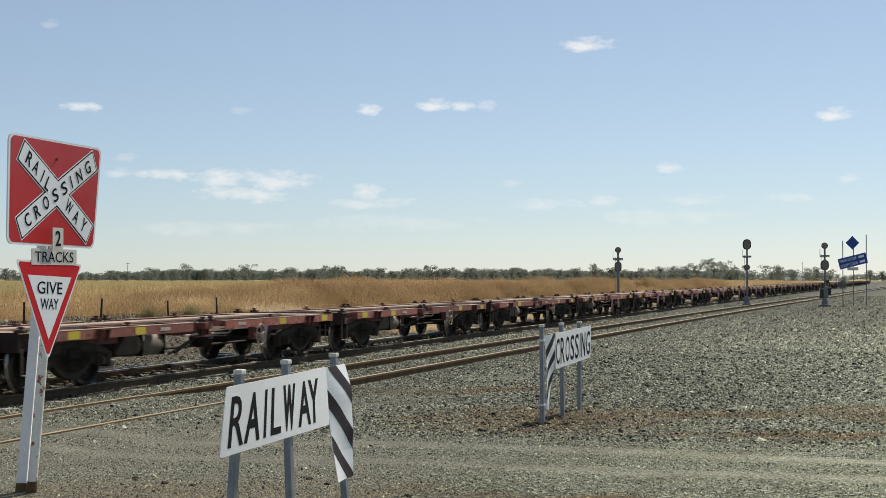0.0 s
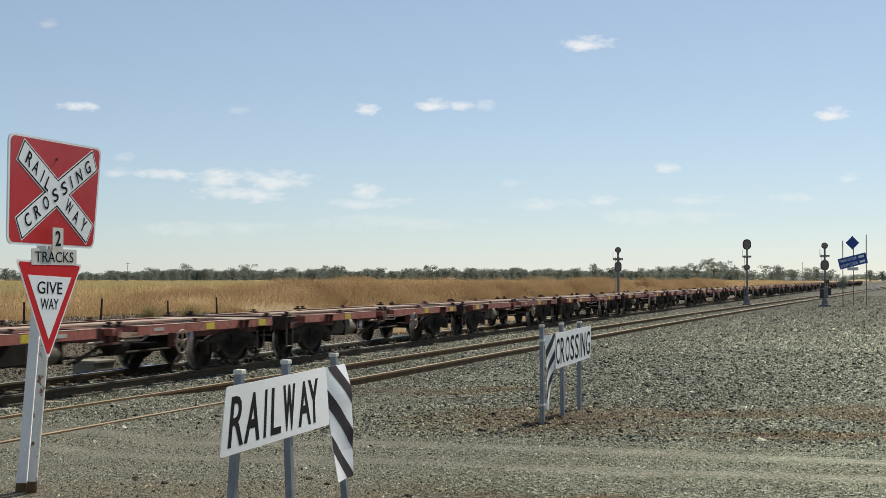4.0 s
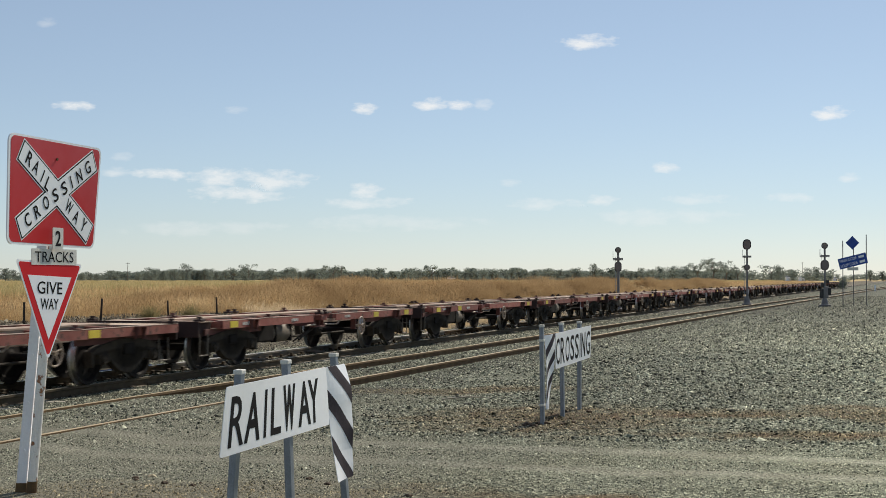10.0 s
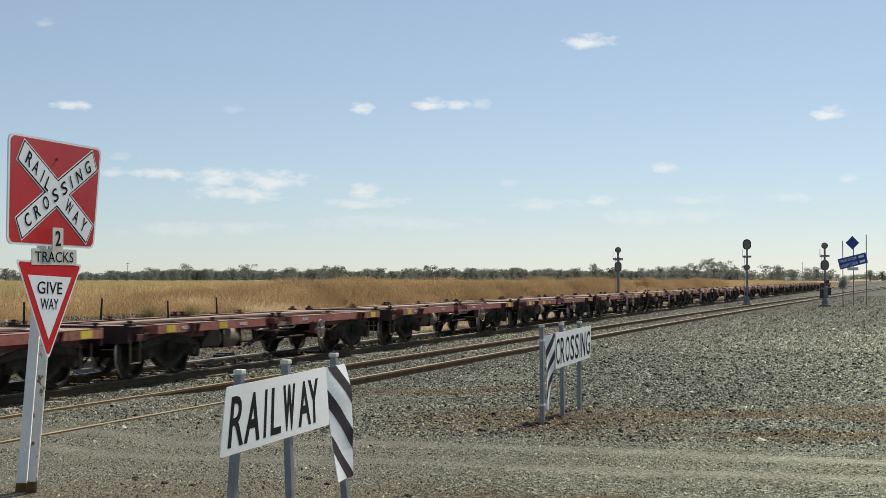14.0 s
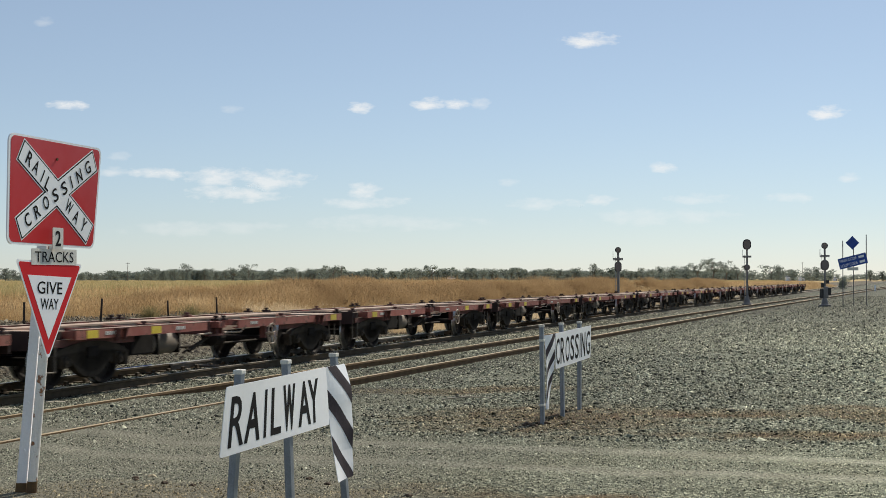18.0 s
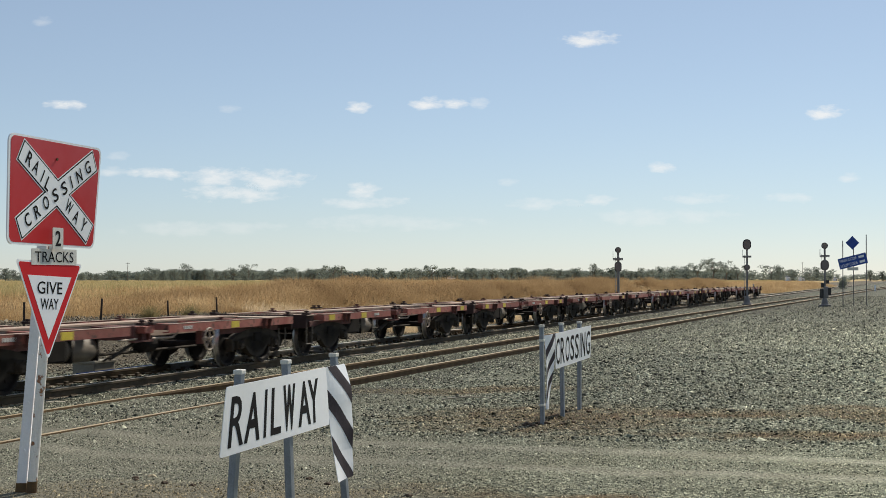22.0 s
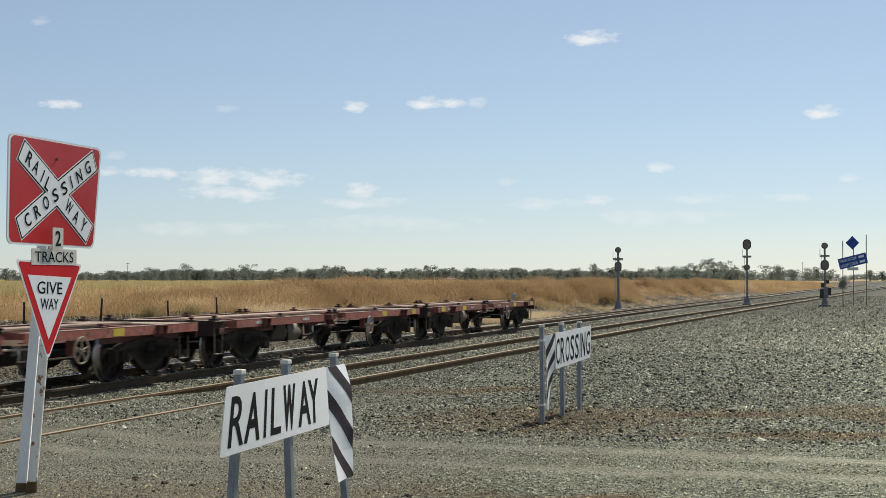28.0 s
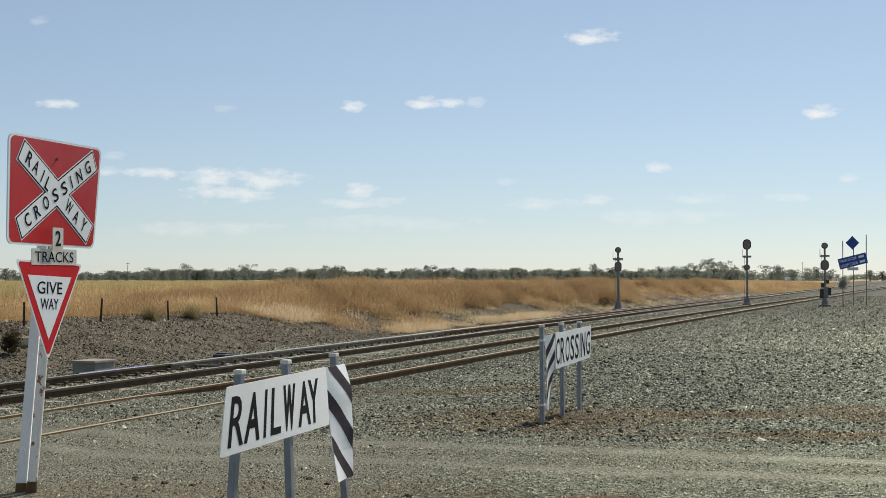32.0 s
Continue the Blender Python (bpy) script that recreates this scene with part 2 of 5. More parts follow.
# ---- plan: two tracks on gentle arcs, lateral offsets to the right of the line's heading ----
class Arc:
    """A gentle curve to the right that eases to nearly straight past the bend."""
    BEND, AFTER = 90.0, 0.00002

    def __init__(self, heading, curve):
        self.th, self.k, self.R = heading, curve, 1 / curve
        self.cx, self.cy = self.R * math.cos(heading), -self.R * math.sin(heading)
        self.th2, self.R2 = heading + curve * self.BEND, 1 / self.AFTER
        a = self.th2
        self.cx2, self.cy2 = self.cx + (self.R2 - self.R) * math.cos(a), self.cy - (self.R2 - self.R) * math.sin(a)

    def heading(self, s):
        return np.where(s > self.BEND, self.th2 + self.AFTER * (s - self.BEND), self.th + self.k * s)

    def at(self, s, off):
        a, past = self.heading(s), s > self.BEND
        r = np.where(past, self.R2, self.R) - off
        return np.where(past, self.cx2, self.cx) - r * np.cos(a), np.where(past, self.cy2, self.cy) + r * np.sin(a)

    def find(self, x, y):
        dx, dy = self.cx - x, self.cy - y
        s, off = (np.arctan2(-dy, dx) - self.th) / self.k, self.R - np.hypot(dx, dy)
        dx, dy = self.cx2 - x, self.cy2 - y
        s2, off2 = self.BEND + (np.arctan2(-dy, dx) - self.th2) / self.AFTER, self.R2 - np.hypot(dx, dy)
        return np.where(s > self.BEND, s2, s), np.where(s > self.BEND, off2, off)


MAIN, LOOP = Arc(0.2963, 0.000278), Arc(0.3137, 0.000317)
MAIN_C, LOOP_C = -13.223, -10.052
GAUGE_STD, GAUGE_BROAD = 1.505, 1.67


def sstep(a, b, v):
    t = np.clip((v - a) / (b - a), 0, 1)
    return t * t * (3 - 2 * t)


def waves(x, y, f):
    return (np.sin(x * f + 1.3) * np.cos(y * f * 0.83 + 0.7) + 0.5 * np.sin(x * f * 2.3 + y * f * 1.7) + 0.3 * np.cos(x * f * 4.1 - y * f * 3.7 + 2)) / 1.8


def ground_z(x, y):
    x, y = np.asarray(x, float), np.asarray(y, float)
    sm, om = MAIN.find(x, y)
    sl, ol = LOOP.find(x, y)
    ol = np.where(sl < 0, om - MAIN_C + LOOP_C, ol)
    r = np.hypot(x, y)
    z = -0.04 + 0.02 * waves(x, y, 0.9) - 0.10 * sstep(-4, -8, ol) * sstep(8, 22, sl)
    # ballast under the tracks, level with the rail heads where the road crosses
    bed_l = sstep(2.2, 1.35, np.abs(ol - LOOP_C))
    bed_m = sstep(2.4, 1.5, np.abs(om - MAIN_C))
    z = z * (1 - bed_l) + bed_l * (-0.125 + 0.107 * sstep(22, 17.5, sl))
    z = z * (1 - bed_m) + bed_m * -0.15
    between = (om > MAIN_C) & (ol < LOOP_C)
    z = np.where(between, np.minimum(z, -0.13 + 0.10 * sstep(24, 19, sl) * (ol > LOOP_C - 1.3)), z)
    # bank and field behind the main line
    d = MAIN_C - om
    crest = 0.72 - 0.36 * np.exp(-((sm - 62) / 20.0) ** 2) - 0.2 * sstep(90, 200, sm) + 0.06 * waves(x, y, 0.25)
    foot = -0.25
    lump = 0.10 * waves(x, y, 0.8) * sstep(3, 4.5, d) * sstep(60, 30, sm)
    bank = foot + (crest - foot) * sstep(3.0, 8.0, d) + lump
    crest = crest + 0.32 * np.exp(-((x - 1) ** 2 + (y - 74) ** 2) / 500.0) * sstep(9, 13, d)
    field = np.where(d > 14, crest + (0.25 - crest) * sstep(20, 160, d), bank)
    z = np.where(d > 2.0, z * (1 - sstep(2.0, 2.9, d)) + field * sstep(2.0, 2.9, d), z)
    return np.where(r > 700, 0.0 + z * 0, z)


def apron(x, y):
    """Where the road surface runs up to the rails of the loop."""
    sl, ol = LOOP.find(x, y)
    return sstep(24, 18, sl + 1.2 * waves(x, y, 0.8)) * sstep(-2.3, -1.5, ol - LOOP_C) * sstep(0.6, -1.6, x + 0.8 * waves(y, x, 0.7))


def gz(x, y):
    return float(ground_z(x, y))


def gravel_tone(nt):
    """Gravel tone: lighter away from the line and close by, darker far off; broad blotches over all of it."""
    co = coords(nt)
    sep = nt.nodes.new("ShaderNodeSeparateXYZ")
    nt.links.new(co, sep.inputs[0])
    q = calc(nt, "MULTIPLY_ADD", sep.outputs[1], -0.16, sep.outputs[0])
    q = calc(nt, "ADD", q, calc(nt, "MULTIPLY_ADD", noise_node(nt, 0.3, 4, 0.6, co), 6.0, -3.0))
    q = calc(nt, "ADD", q, calc(nt, "MULTIPLY", calc(nt, "MULTIPLY_ADD", sep.outputs[1], -0.4, 6.6, True), 2.0))
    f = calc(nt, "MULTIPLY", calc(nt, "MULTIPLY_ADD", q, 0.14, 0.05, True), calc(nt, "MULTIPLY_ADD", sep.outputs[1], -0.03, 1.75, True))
    # darkens the tone steadily between 35 and 85 m out
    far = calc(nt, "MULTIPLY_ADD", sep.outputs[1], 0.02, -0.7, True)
    blot = ramp(nt, noise_node(nt, 0.9, 5, 0.65, co), [(0.35, (0.84, 0.82, 0.78)), (0.65, (1.1, 1.11, 1.1))])
    spot = None
    wob = calc(nt, "MULTIPLY_ADD", noise_node(nt, 1.7, 5, 0.65, co), 2.4, -0.35)
    for cx, cy, rx, ry in EARTH:
        u = calc(nt, "DIVIDE", calc(nt, "SUBTRACT", sep.outputs[0], cx), rx)
        v = calc(nt, "DIVIDE", calc(nt, "SUBTRACT", sep.outputs[1], cy), ry)
        e = calc(nt, "ADD", calc(nt, "MULTIPLY", calc(nt, "ADD", calc(nt, "MULTIPLY", u, u), calc(nt, "MULTIPLY", v, v)), -0.8), wob, 0, True)
        spot = e if spot is None else calc(nt, "MAXIMUM", spot, e)
    blot = mix(nt, 1.0, blot, mix(nt, spot, (1.0, 1.0, 1.0), (0.95, 0.74, 0.55)), "MULTIPLY")
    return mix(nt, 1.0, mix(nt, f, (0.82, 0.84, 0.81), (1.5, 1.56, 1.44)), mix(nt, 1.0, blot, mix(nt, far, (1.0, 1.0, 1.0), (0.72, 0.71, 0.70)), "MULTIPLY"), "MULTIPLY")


# bare brown earth: centre and radii
EARTH = ((5.7, 18.6, 1.0, 1.8), (1.2, 18.2, 2.2, 2.4), (-2.3, 11.6, 3.2, 1.2), (3.4, 18.6, 2.0, 0.8), (0.2, 23.5, 2.4, 0.9), (4.6, 16.2, 2.4, 0.6), (0.8, 11.3, 1.6, 0.5))


def ground_material():
    m, nt, p = nodes_of("gravel_ground")
    co = coords(nt)
    sep = nt.nodes.new("ShaderNodeSeparateXYZ")
    nt.links.new(co, sep.inputs[0])
    X, Y = sep.outputs[0], sep.outputs[1]
    vor = nt.nodes.new("ShaderNodeTexVoronoi")
    vor.inputs["Scale"].default_value = 30
    nt.links.new(co, vor.inputs["Vector"])
    vr = nt.nodes.new("ShaderNodeSeparateColor")
    nt.links.new(vor.outputs["Color"], vr.inputs[0])
    big, mid, fine = noise_node(nt, 0.25, 5, 0.6, co), noise_node(nt, 1.7, 5, 0.65, co), noise_node(nt, 40, 3, 0.7, co)
    stone = ramp(nt, vr.outputs[0], [(0.0, (0.035, 0.038, 0.029)), (0.45, (0.135, 0.143, 0.108)), (0.8, (0.27, 0.275, 0.207)), (1.0, (0.55, 0.54, 0.42))])
    dirt = ramp(nt, fine, [(0.2, (0.13, 0.10, 0.065)), (0.8, (0.30, 0.24, 0.16))])
    earth = ramp(nt, fine, [(0.2, (0.05, 0.034, 0.021)), (0.8, (0.15, 0.105, 0.066))])
    road = ramp(nt, fine, [(0.2, (0.16, 0.15, 0.115)), (0.8, (0.25, 0.24, 0.18))])
    grit = nt.nodes.new("ShaderNodeTexVoronoi")
    grit.inputs["Scale"].default_value = 75
    nt.links.new(co, grit.inputs["Vector"])
    gr = nt.nodes.new("ShaderNodeSeparateColor")
    nt.links.new(grit.outputs["Color"], gr.inputs[0])
    speck = ramp(nt, gr.outputs[1], [(0.0, (0.35, 0.35, 0.34)), (0.55, (0.95, 0.95, 0.93)), (1.0, (1.75, 1.72, 1.62))])
    col = mix(nt, ramp(nt, calc(nt, "ADD", calc(nt, "MULTIPLY", big, 0.6), calc(nt, "MULTIPLY", mid, 0.4)), [(0.56, (0, 0, 0)), (0.68, (0.8, 0.8, 0.8))]), stone, dirt)
    # the gravel road that crosses in front, with two paler wheel tracks
    wob = calc(nt, "MULTIPLY_ADD", big, 0.9, -0.45)
    yy = calc(nt, "ADD", calc(nt, "MULTIPLY_ADD", X, 0.30, Y), wob)
    lane = calc(nt, "MULTIPLY_ADD", calc(nt, "ABSOLUTE", calc(nt, "SUBTRACT", yy, 14.3)), -0.8, 1.8, True)
    lane = calc(nt, "MULTIPLY", lane, calc(nt, "MULTIPLY_ADD", mid, 0.9, 0.05), 0, True)
    col = mix(nt, lane, col, road)
    for c in (13.65, 15.1):
        tr = calc(nt, "MULTIPLY_ADD", calc(nt, "ABSOLUTE", calc(nt, "SUBTRACT", yy, c)), -2.6, 0.95, True)
        col = mix(nt, calc(nt, "MULTIPLY", tr, calc(nt, "MULTIPLY_ADD", mid, 1.6, -0.2), 0, True), col, (0.31, 0.29, 0.24))
    for cx, cy, rx, ry in EARTH:
        u = calc(nt, "DIVIDE", calc(nt, "SUBTRACT", X, cx), rx)
        v = calc(nt, "DIVIDE", calc(nt, "SUBTRACT", Y, cy), ry)
        q = calc(nt, "ADD", calc(nt, "MULTIPLY", u, u), calc(nt, "MULTIPLY", v, v))
        q = calc(nt, "ADD", calc(nt, "MULTIPLY", q, -0.8), calc(nt, "MULTIPLY_ADD", mid, 2.4, -0.35), 0, True)
        col = mix(nt, calc(nt, "MULTIPLY", q, 0.8), col, earth)
    col = mix(nt, 0.4, col, speck, "MULTIPLY")
    col = mix(nt, 1.0, col, gravel_tone(nt), "MULTIPLY")
    ap = nt.nodes.new("ShaderNodeAttribute")
    ap.attribute_name = "apron"
    grit_road = mix(nt, 0.6, ramp(nt, mid, [(0.3, (0.135, 0.13, 0.10)), (0.7, (0.235, 0.225, 0.172))]), speck, "MULTIPLY")
    col = mix(nt, calc(nt, "MULTIPLY", ap.outputs["Fac"], 0.75), col, grit_road)
    # shade between the ballast stones, painted as a darker ground along the rails
    bd = nt.nodes.new("ShaderNodeAttribute")
    bd.attribute_name = "bed"
    col = mix(nt, calc(nt, "MULTIPLY", bd.outputs["Fac"], 0.7), col, ramp(nt, gr.outputs[0], [(0.2, (0.035, 0.033, 0.026)), (0.9, (0.11, 0.105, 0.083))]))
    # beyond the line: dark ballast spoil on the bank, straw-coloured field farther out
    d = nt.nodes.new("ShaderNodeAttribute")
    d.attribute_name = "back"
    field = ramp(nt, noise_node(nt, 0.08, 6, 0.65, co), [(0.3, (0.30, 0.20, 0.085)), (0.5, (0.42, 0.30, 0.13)), (0.72, (0.30, 0.25, 0.10))])
    bank_t = ramp(nt, mid, [(0.35, (0.055, 0.041, 0.027)), (0.65, (0.135, 0.10, 0.064))])
    bank_t = mix(nt, 0.2, bank_t, stone)
    db = calc(nt, "ADD", d.outputs["Fac"], calc(nt, "MULTIPLY_ADD", mid, 1.4, -0.7))
    col = mix(nt, calc(nt, "MULTIPLY_ADD", db, 1.2, -3.6, True), col, bank_t)
    col = mix(nt, calc(nt, "MULTIPLY_ADD", db, 0.9, -7.4, True), col, field)
    nt.links.new(col, p.inputs["Base Color"])
    p.inputs["Roughness"].default_value = 0.95
    p.inputs["Specular IOR Level"].default_value = 0.2
    bump(nt, p, calc(nt, "ADD", vor.outputs["Distance"], calc(nt, "MULTIPLY", fine, 0.4)), 0.7, 0.03)
    return m


M_GROUND = ground_material()


def build_ground():
    ang = np.concatenate([np.arange(-180, -24, 4.0), np.arange(-24, 24, 0.11), np.arange(24, 180, 4.0)])
    rad = np.concatenate([[0.0], np.geomspace(2.0, 160, 300), np.geomspace(170, 4800, 60)])
    A, R = np.meshgrid(np.radians(ang), rad)
    X, Y = R * np.sin(A), R * np.cos(A)
    Z = ground_z(X, Y)
    n, k = len(ang), len(rad)
    idx = np.arange(n * k).reshape(k, n)
    a, b = idx[:-1], idx[1:]
    f = np.stack([a, np.roll(a, -1, 1), np.roll(b, -1, 1), b], 2).reshape(-1, 4)[:, ::-1]
    me = flat_mesh("ground", np.stack([X, Y, Z], 2).reshape(-1, 3), f, M_GROUND)
    sm, om = MAIN.find(X, Y)
    at = me.attributes.new("back", "FLOAT", "POINT")
    at.data.foreach_set("value", np.clip(MAIN_C - om + np.clip((sm - 42) * 0.12, 0, 0.7) * sstep(98, 84, sm) * ((MAIN_C - om) > 2.5), 0, 60).astype(np.float32).ravel())
    sl, ol = LOOP.find(X, Y)
    bed = np.maximum(sstep(2.4, 1.7, np.abs(om - MAIN_C)), sstep(2.4, 1.7, np.abs(ol - LOOP_C)) * sstep(17, 22, sl))
    me.attributes.new("bed", "FLOAT", "POINT").data.foreach_set("value", bed.astype(np.float32).ravel())
    me.attributes.new("apron", "FLOAT", "POINT").data.foreach_set("value", apron(X, Y).astype(np.float32).ravel())
    me.polygons.foreach_set("use_smooth", np.ones(len(me.polygons), bool))
    tagged(new("ground", me), "gravel, dirt and dry paddock ground along a railway", "ground", kind="structure")


build_ground()


# ---- tracks ----
RAIL = [(-0.036, 0.0), (0.036, 0.0), (0.037, -0.035), (0.011, -0.045), (0.009, -0.135), (0.065, -0.150), (0.065, -0.160), (-0.065, -0.160), (-0.065, -0.150), (-0.009, -0.135), (-0.011, -0.045), (-0.037, -0.035)]


def rail_mesh(line, off, s0, s1, side, head, step=4.0, drift=None):
    bm = bmesh.new()
    rows = []
    for s in np.arange(s0, s1 + 0.01, step):
        o = off + (drift(s) if drift else 0.0)
        row = []
        for u, z in RAIL:
            x, y = line(s, o + u)
            row.append(bm.verts.new((x, y, z)))
        rows.append(row)
    n = len(RAIL)
    for p, q in zip(rows, rows[1:]):
        for i in range(n):
            j = (i + 1) % n
            f = bm.faces.new((p[i], p[j], q[j], q[i]))
            f.material_index = 1 if i == 0 else 0
    bm.faces.new(rows[0])
    bm.faces.new(rows[-1][::-1])
    bmesh.ops.recalc_face_normals(bm, faces=bm.faces)
    me = to_mesh(bm, "rail")
    me.materials.append(side)
    me.materials.append(head)
    return me


def loop_line(s, off):
    if s >= 0:
        return LOOP.at(s, off)
    x0, y0 = LOOP.at(0.0, off)
    xa, ya = MAIN.at(0.0, off)
    x, y = MAIN.at(s, off)
    return x + x0 - xa, y + y0 - ya


def track(label, line, heading, centre, gauge, side, head, s0, s1, lift):
    tr = thing("railway_track", Matrix(), label, "railway track", kind="structure")
    for e in (-1, 1):
        part("rail", rail_mesh(line, centre + e * gauge / 2, s0, s1, side, head), None, tr)
    bm = box(bmesh.new(), (0, 0, 0), (2.5, 0.24, 0.16), bevel=0.02)
    sl = to_mesh(bm, "sleeper")
    sl.materials.append(M_SLEEPER)
    for i in range(190):
        s = 6 + i * 0.62
        x, y = line(s, centre)
        part("sleeper", sl, None, tr, at=pose(x, y, -0.16 - 0.08 + lift + random.uniform(-0.008, 0.008), 0, 0, -math.degrees(heading(s)) + random.uniform(-0.6, 0.6)))
    return tr


main_track = track("main line of polished steel rails on concrete sleepers in ballast", MAIN.at, MAIN.heading, MAIN_C, GAUGE_STD, M_OLDRAIL, M_HEAD, -40, 420, 0.012)
part("rail", rail_mesh(MAIN.at, MAIN_C - GAUGE_STD / 2 + 0.08, 44, 150, M_RUST, M_RUSTHEAD, drift=lambda s: 0.9 * float(sstep(44, 75, s))), None, main_track, "rusty turnout rail")
part("rail", rail_mesh(MAIN.at, MAIN_C - GAUGE_STD / 2 - 0.07, 42, 150, M_RUST, M_RUSTHEAD, drift=lambda s: -0.55 * float(sstep(42, 90, s))), None, main_track, "rusty outer rail")
loop_track = track("disused loop line of rusty rails half buried in ballast", loop_line, LOOP.heading, LOOP_C, GAUGE_BROAD, M_RUST, M_RUSTHEAD, -40, 420, -0.03)

# point blades, slide chairs and rods of the turnout
def turnout():
    bm = bmesh.new()
    part("switch_blade", rail_mesh(MAIN.at, MAIN_C - GAUGE_STD / 2 + 0.085, 26, 46, M_GREYRAIL, M_HEAD), None, main_track, "grey machined switch blade")
    chair = to_mesh(box(box(bmesh.new(), (0, 0, 0), (0.30, 0.16, 0.03), bevel=0.006), (0.10, 0, 0.035), (0.06, 0.1, 0.06), bevel=0.012), "rail_chair")
    chair.materials.append(M_OLDRAIL)
    for i in range(60):
        s = 12 + i * 0.62
        for e in (-1, 1):
            x, y = MAIN.at(s, MAIN_C + e * (GAUGE_STD / 2 - 0.12))
            part("rail_chair", chair, None, main_track, at=pose(x, y, -0.135, 0, 0, -math.degrees(MAIN.heading(s)) + (0 if e < 0 else 180)))
    for s in (27.0, 29.4, 33.0):
        a, b = MAIN.at(s, MAIN_C - 1.5), MAIN.at(s, MAIN_C + 0.7)
        part("stretcher_rod", rod(bmesh.new(), (a[0], a[1], -0.10), (b[0], b[1], -0.10), 0.03, 8), M_GREYRAIL, main_track, "grey stretcher rod")
    x, y = MAIN.at(30.2, MAIN_C - 1.55)
    m = thing("point_machine", pose(x, y, gz(x, y), 0, 0, -math.degrees(MAIN.th)), "low dark point machine box beside the turnout", "point machine")
    part("case", box(bmesh.new(), (0, 0, 0.05), (0.34, 0.55, 0.15), bevel=0.04), M_SIGNAL, m)
    part("lid", box(bmesh.new(), (0, 0.03, 0.135), (0.28, 0.38, 0.035), bevel=0.015), M_SIGNAL, m)
    part("crank", rod(bmesh.new(), (0.2, -0.25, 0.1), (0.55, -0.25, 0.08), 0.025, 8), M_GREYRAIL, m)
    a, b = MAIN.at(23.6, MAIN_C - 1.35), MAIN.at(26.4, MAIN_C - 1.35)
    z = gz(*a) + 0.05
    tagged(part("blue_pipe", rod(bmesh.new(), (*a, z), (*b, gz(*b) + 0.05), 0.05, 12), M_BLUE), "blue plastic pipe lying beside the main line", "pipe")


turnout()


# ---- the train ----
SPEED, END_T, PITCH, COUNT = 13.72, 31.604, 13.03, 34
# slack that the couplers take up along the train: wagon, metres
SLACK = ((0, 0.0), (3, 0.3), (6, 0.42), (13, 0.5), (16, 0.33), (19, 0.15), (24, -0.08), (27, -0.02), (29, 0.25), (31, 0.55), (34, 0.6))
HALF, SILL, R_WHEEL, AXLE = 6.15, 5.45, 0.435, 0.82


def wheelset_mesh():
    bm = bmesh.new()
    for e in (-1, 1):
        prof = [(0.09, e * 0.84), (0.13, e * 0.80), (0.14, e * 0.76), (0.37, e * 0.735), (0.40, e * 0.80), (0.458, e * 0.80), (0.462, e * 0.715), (0.49, e * 0.70), (0.49, e * 0.675), (0.40, e * 0.67), (0.36, e * 0.69), (0.14, e * 0.68), (0.09, e * 0.66)]
        prof = [(r * R_WHEEL / 0.46, x) for r, x in prof]
        lathe(bm, prof if e > 0 else prof[::-1], Matrix(), 28)
        for i in range(8):
            a = math.tau * i / 8
            rod(bm, (e * 0.76, 0.24 * math.cos(a), 0.24 * math.sin(a)), (e * 0.772, 0.24 * math.cos(a), 0.24 * math.sin(a)), 0.03, 8)
    rod(bm, (-1.06, 0, 0), (1.06, 0, 0), 0.075, 12)
    bmesh.ops.recalc_face_normals(bm, faces=bm.faces)
    me = to_mesh(bm, "wheelset")
    me.materials.append(M_WHEEL)
    me.materials.append(M_TREAD)
    for p in me.polygons:
        r = math.hypot(p.center.y, p.center.z)
        if 0.42 < r < 0.449 and 0.70 < abs(p.center.x) < 0.81:
            p.material_index = 1
    return me


def sideframe_mesh():
    """Cast bogie side: humped top chord, dropped bottom chord, two columns, pedestals over the axle ends."""
    bm = bmesh.new()
    turn = Matrix.Rotation(radians(90), 4, "Z")
    arch = lambda x, rise: rise * (1 - (x / 1.2) ** 2)
    xs = [-1.18 + 2.36 * i / 14 for i in range(15)]
    top = [(x, 0.555 + arch(x, 0.185) - (0.05 if abs(x) > 1.1 else 0)) for x in xs] + [(x, 0.50 + arch(x, 0.09)) for x in xs[::-1]]
    slab(bm, top[::-1], 0.15, turn @ Matrix.Translation((0, -0.075, 0)))
    curve = [-0.72 + 1.44 * i / 12 for i in range(13)]
    low = [(x, 0.15 + 0.42 * (x / 0.72) ** 2) for x in curve] + [(x, 0.25 + 0.34 * (x / 0.72) ** 2) for x in curve[::-1]]
    slab(bm, low, 0.14, turn @ Matrix.Translation((0, -0.07, 0)))
    for e in (-1, 1):
        slab(bm, [(e * 0.30 - 0.06, 0.62), (e * 0.30 + 0.06, 0.62), (e * 0.26 + 0.06, 0.22), (e * 0.26 - 0.06, 0.22)], 0.13, turn @ Matrix.Translation((0, -0.065, 0)))
        slab(bm, [(e * 1.12 - 0.06, 0.56), (e * 1.12 + 0.06, 0.54), (e * 1.11 + 0.04, 0.30), (e * 1.08 - 0.05, 0.30)], 0.15, turn @ Matrix.Translation((0, -0.075, 0)))
        slab(bm, [(e * 0.60 - 0.05, 0.60), (e * 0.60 + 0.05, 0.58), (e * 0.62 + 0.04, 0.36), (e * 0.62 - 0.04, 0.36)], 0.15, turn @ Matrix.Translation((0, -0.075, 0)))
    bmesh.ops.bevel(bm, geom=[e for e in bm.edges], offset=0.012, segments=1, affect="EDGES")
    bmesh.ops.recalc_face_normals(bm, faces=bm.faces)
    return to_mesh(bm, "sideframe")


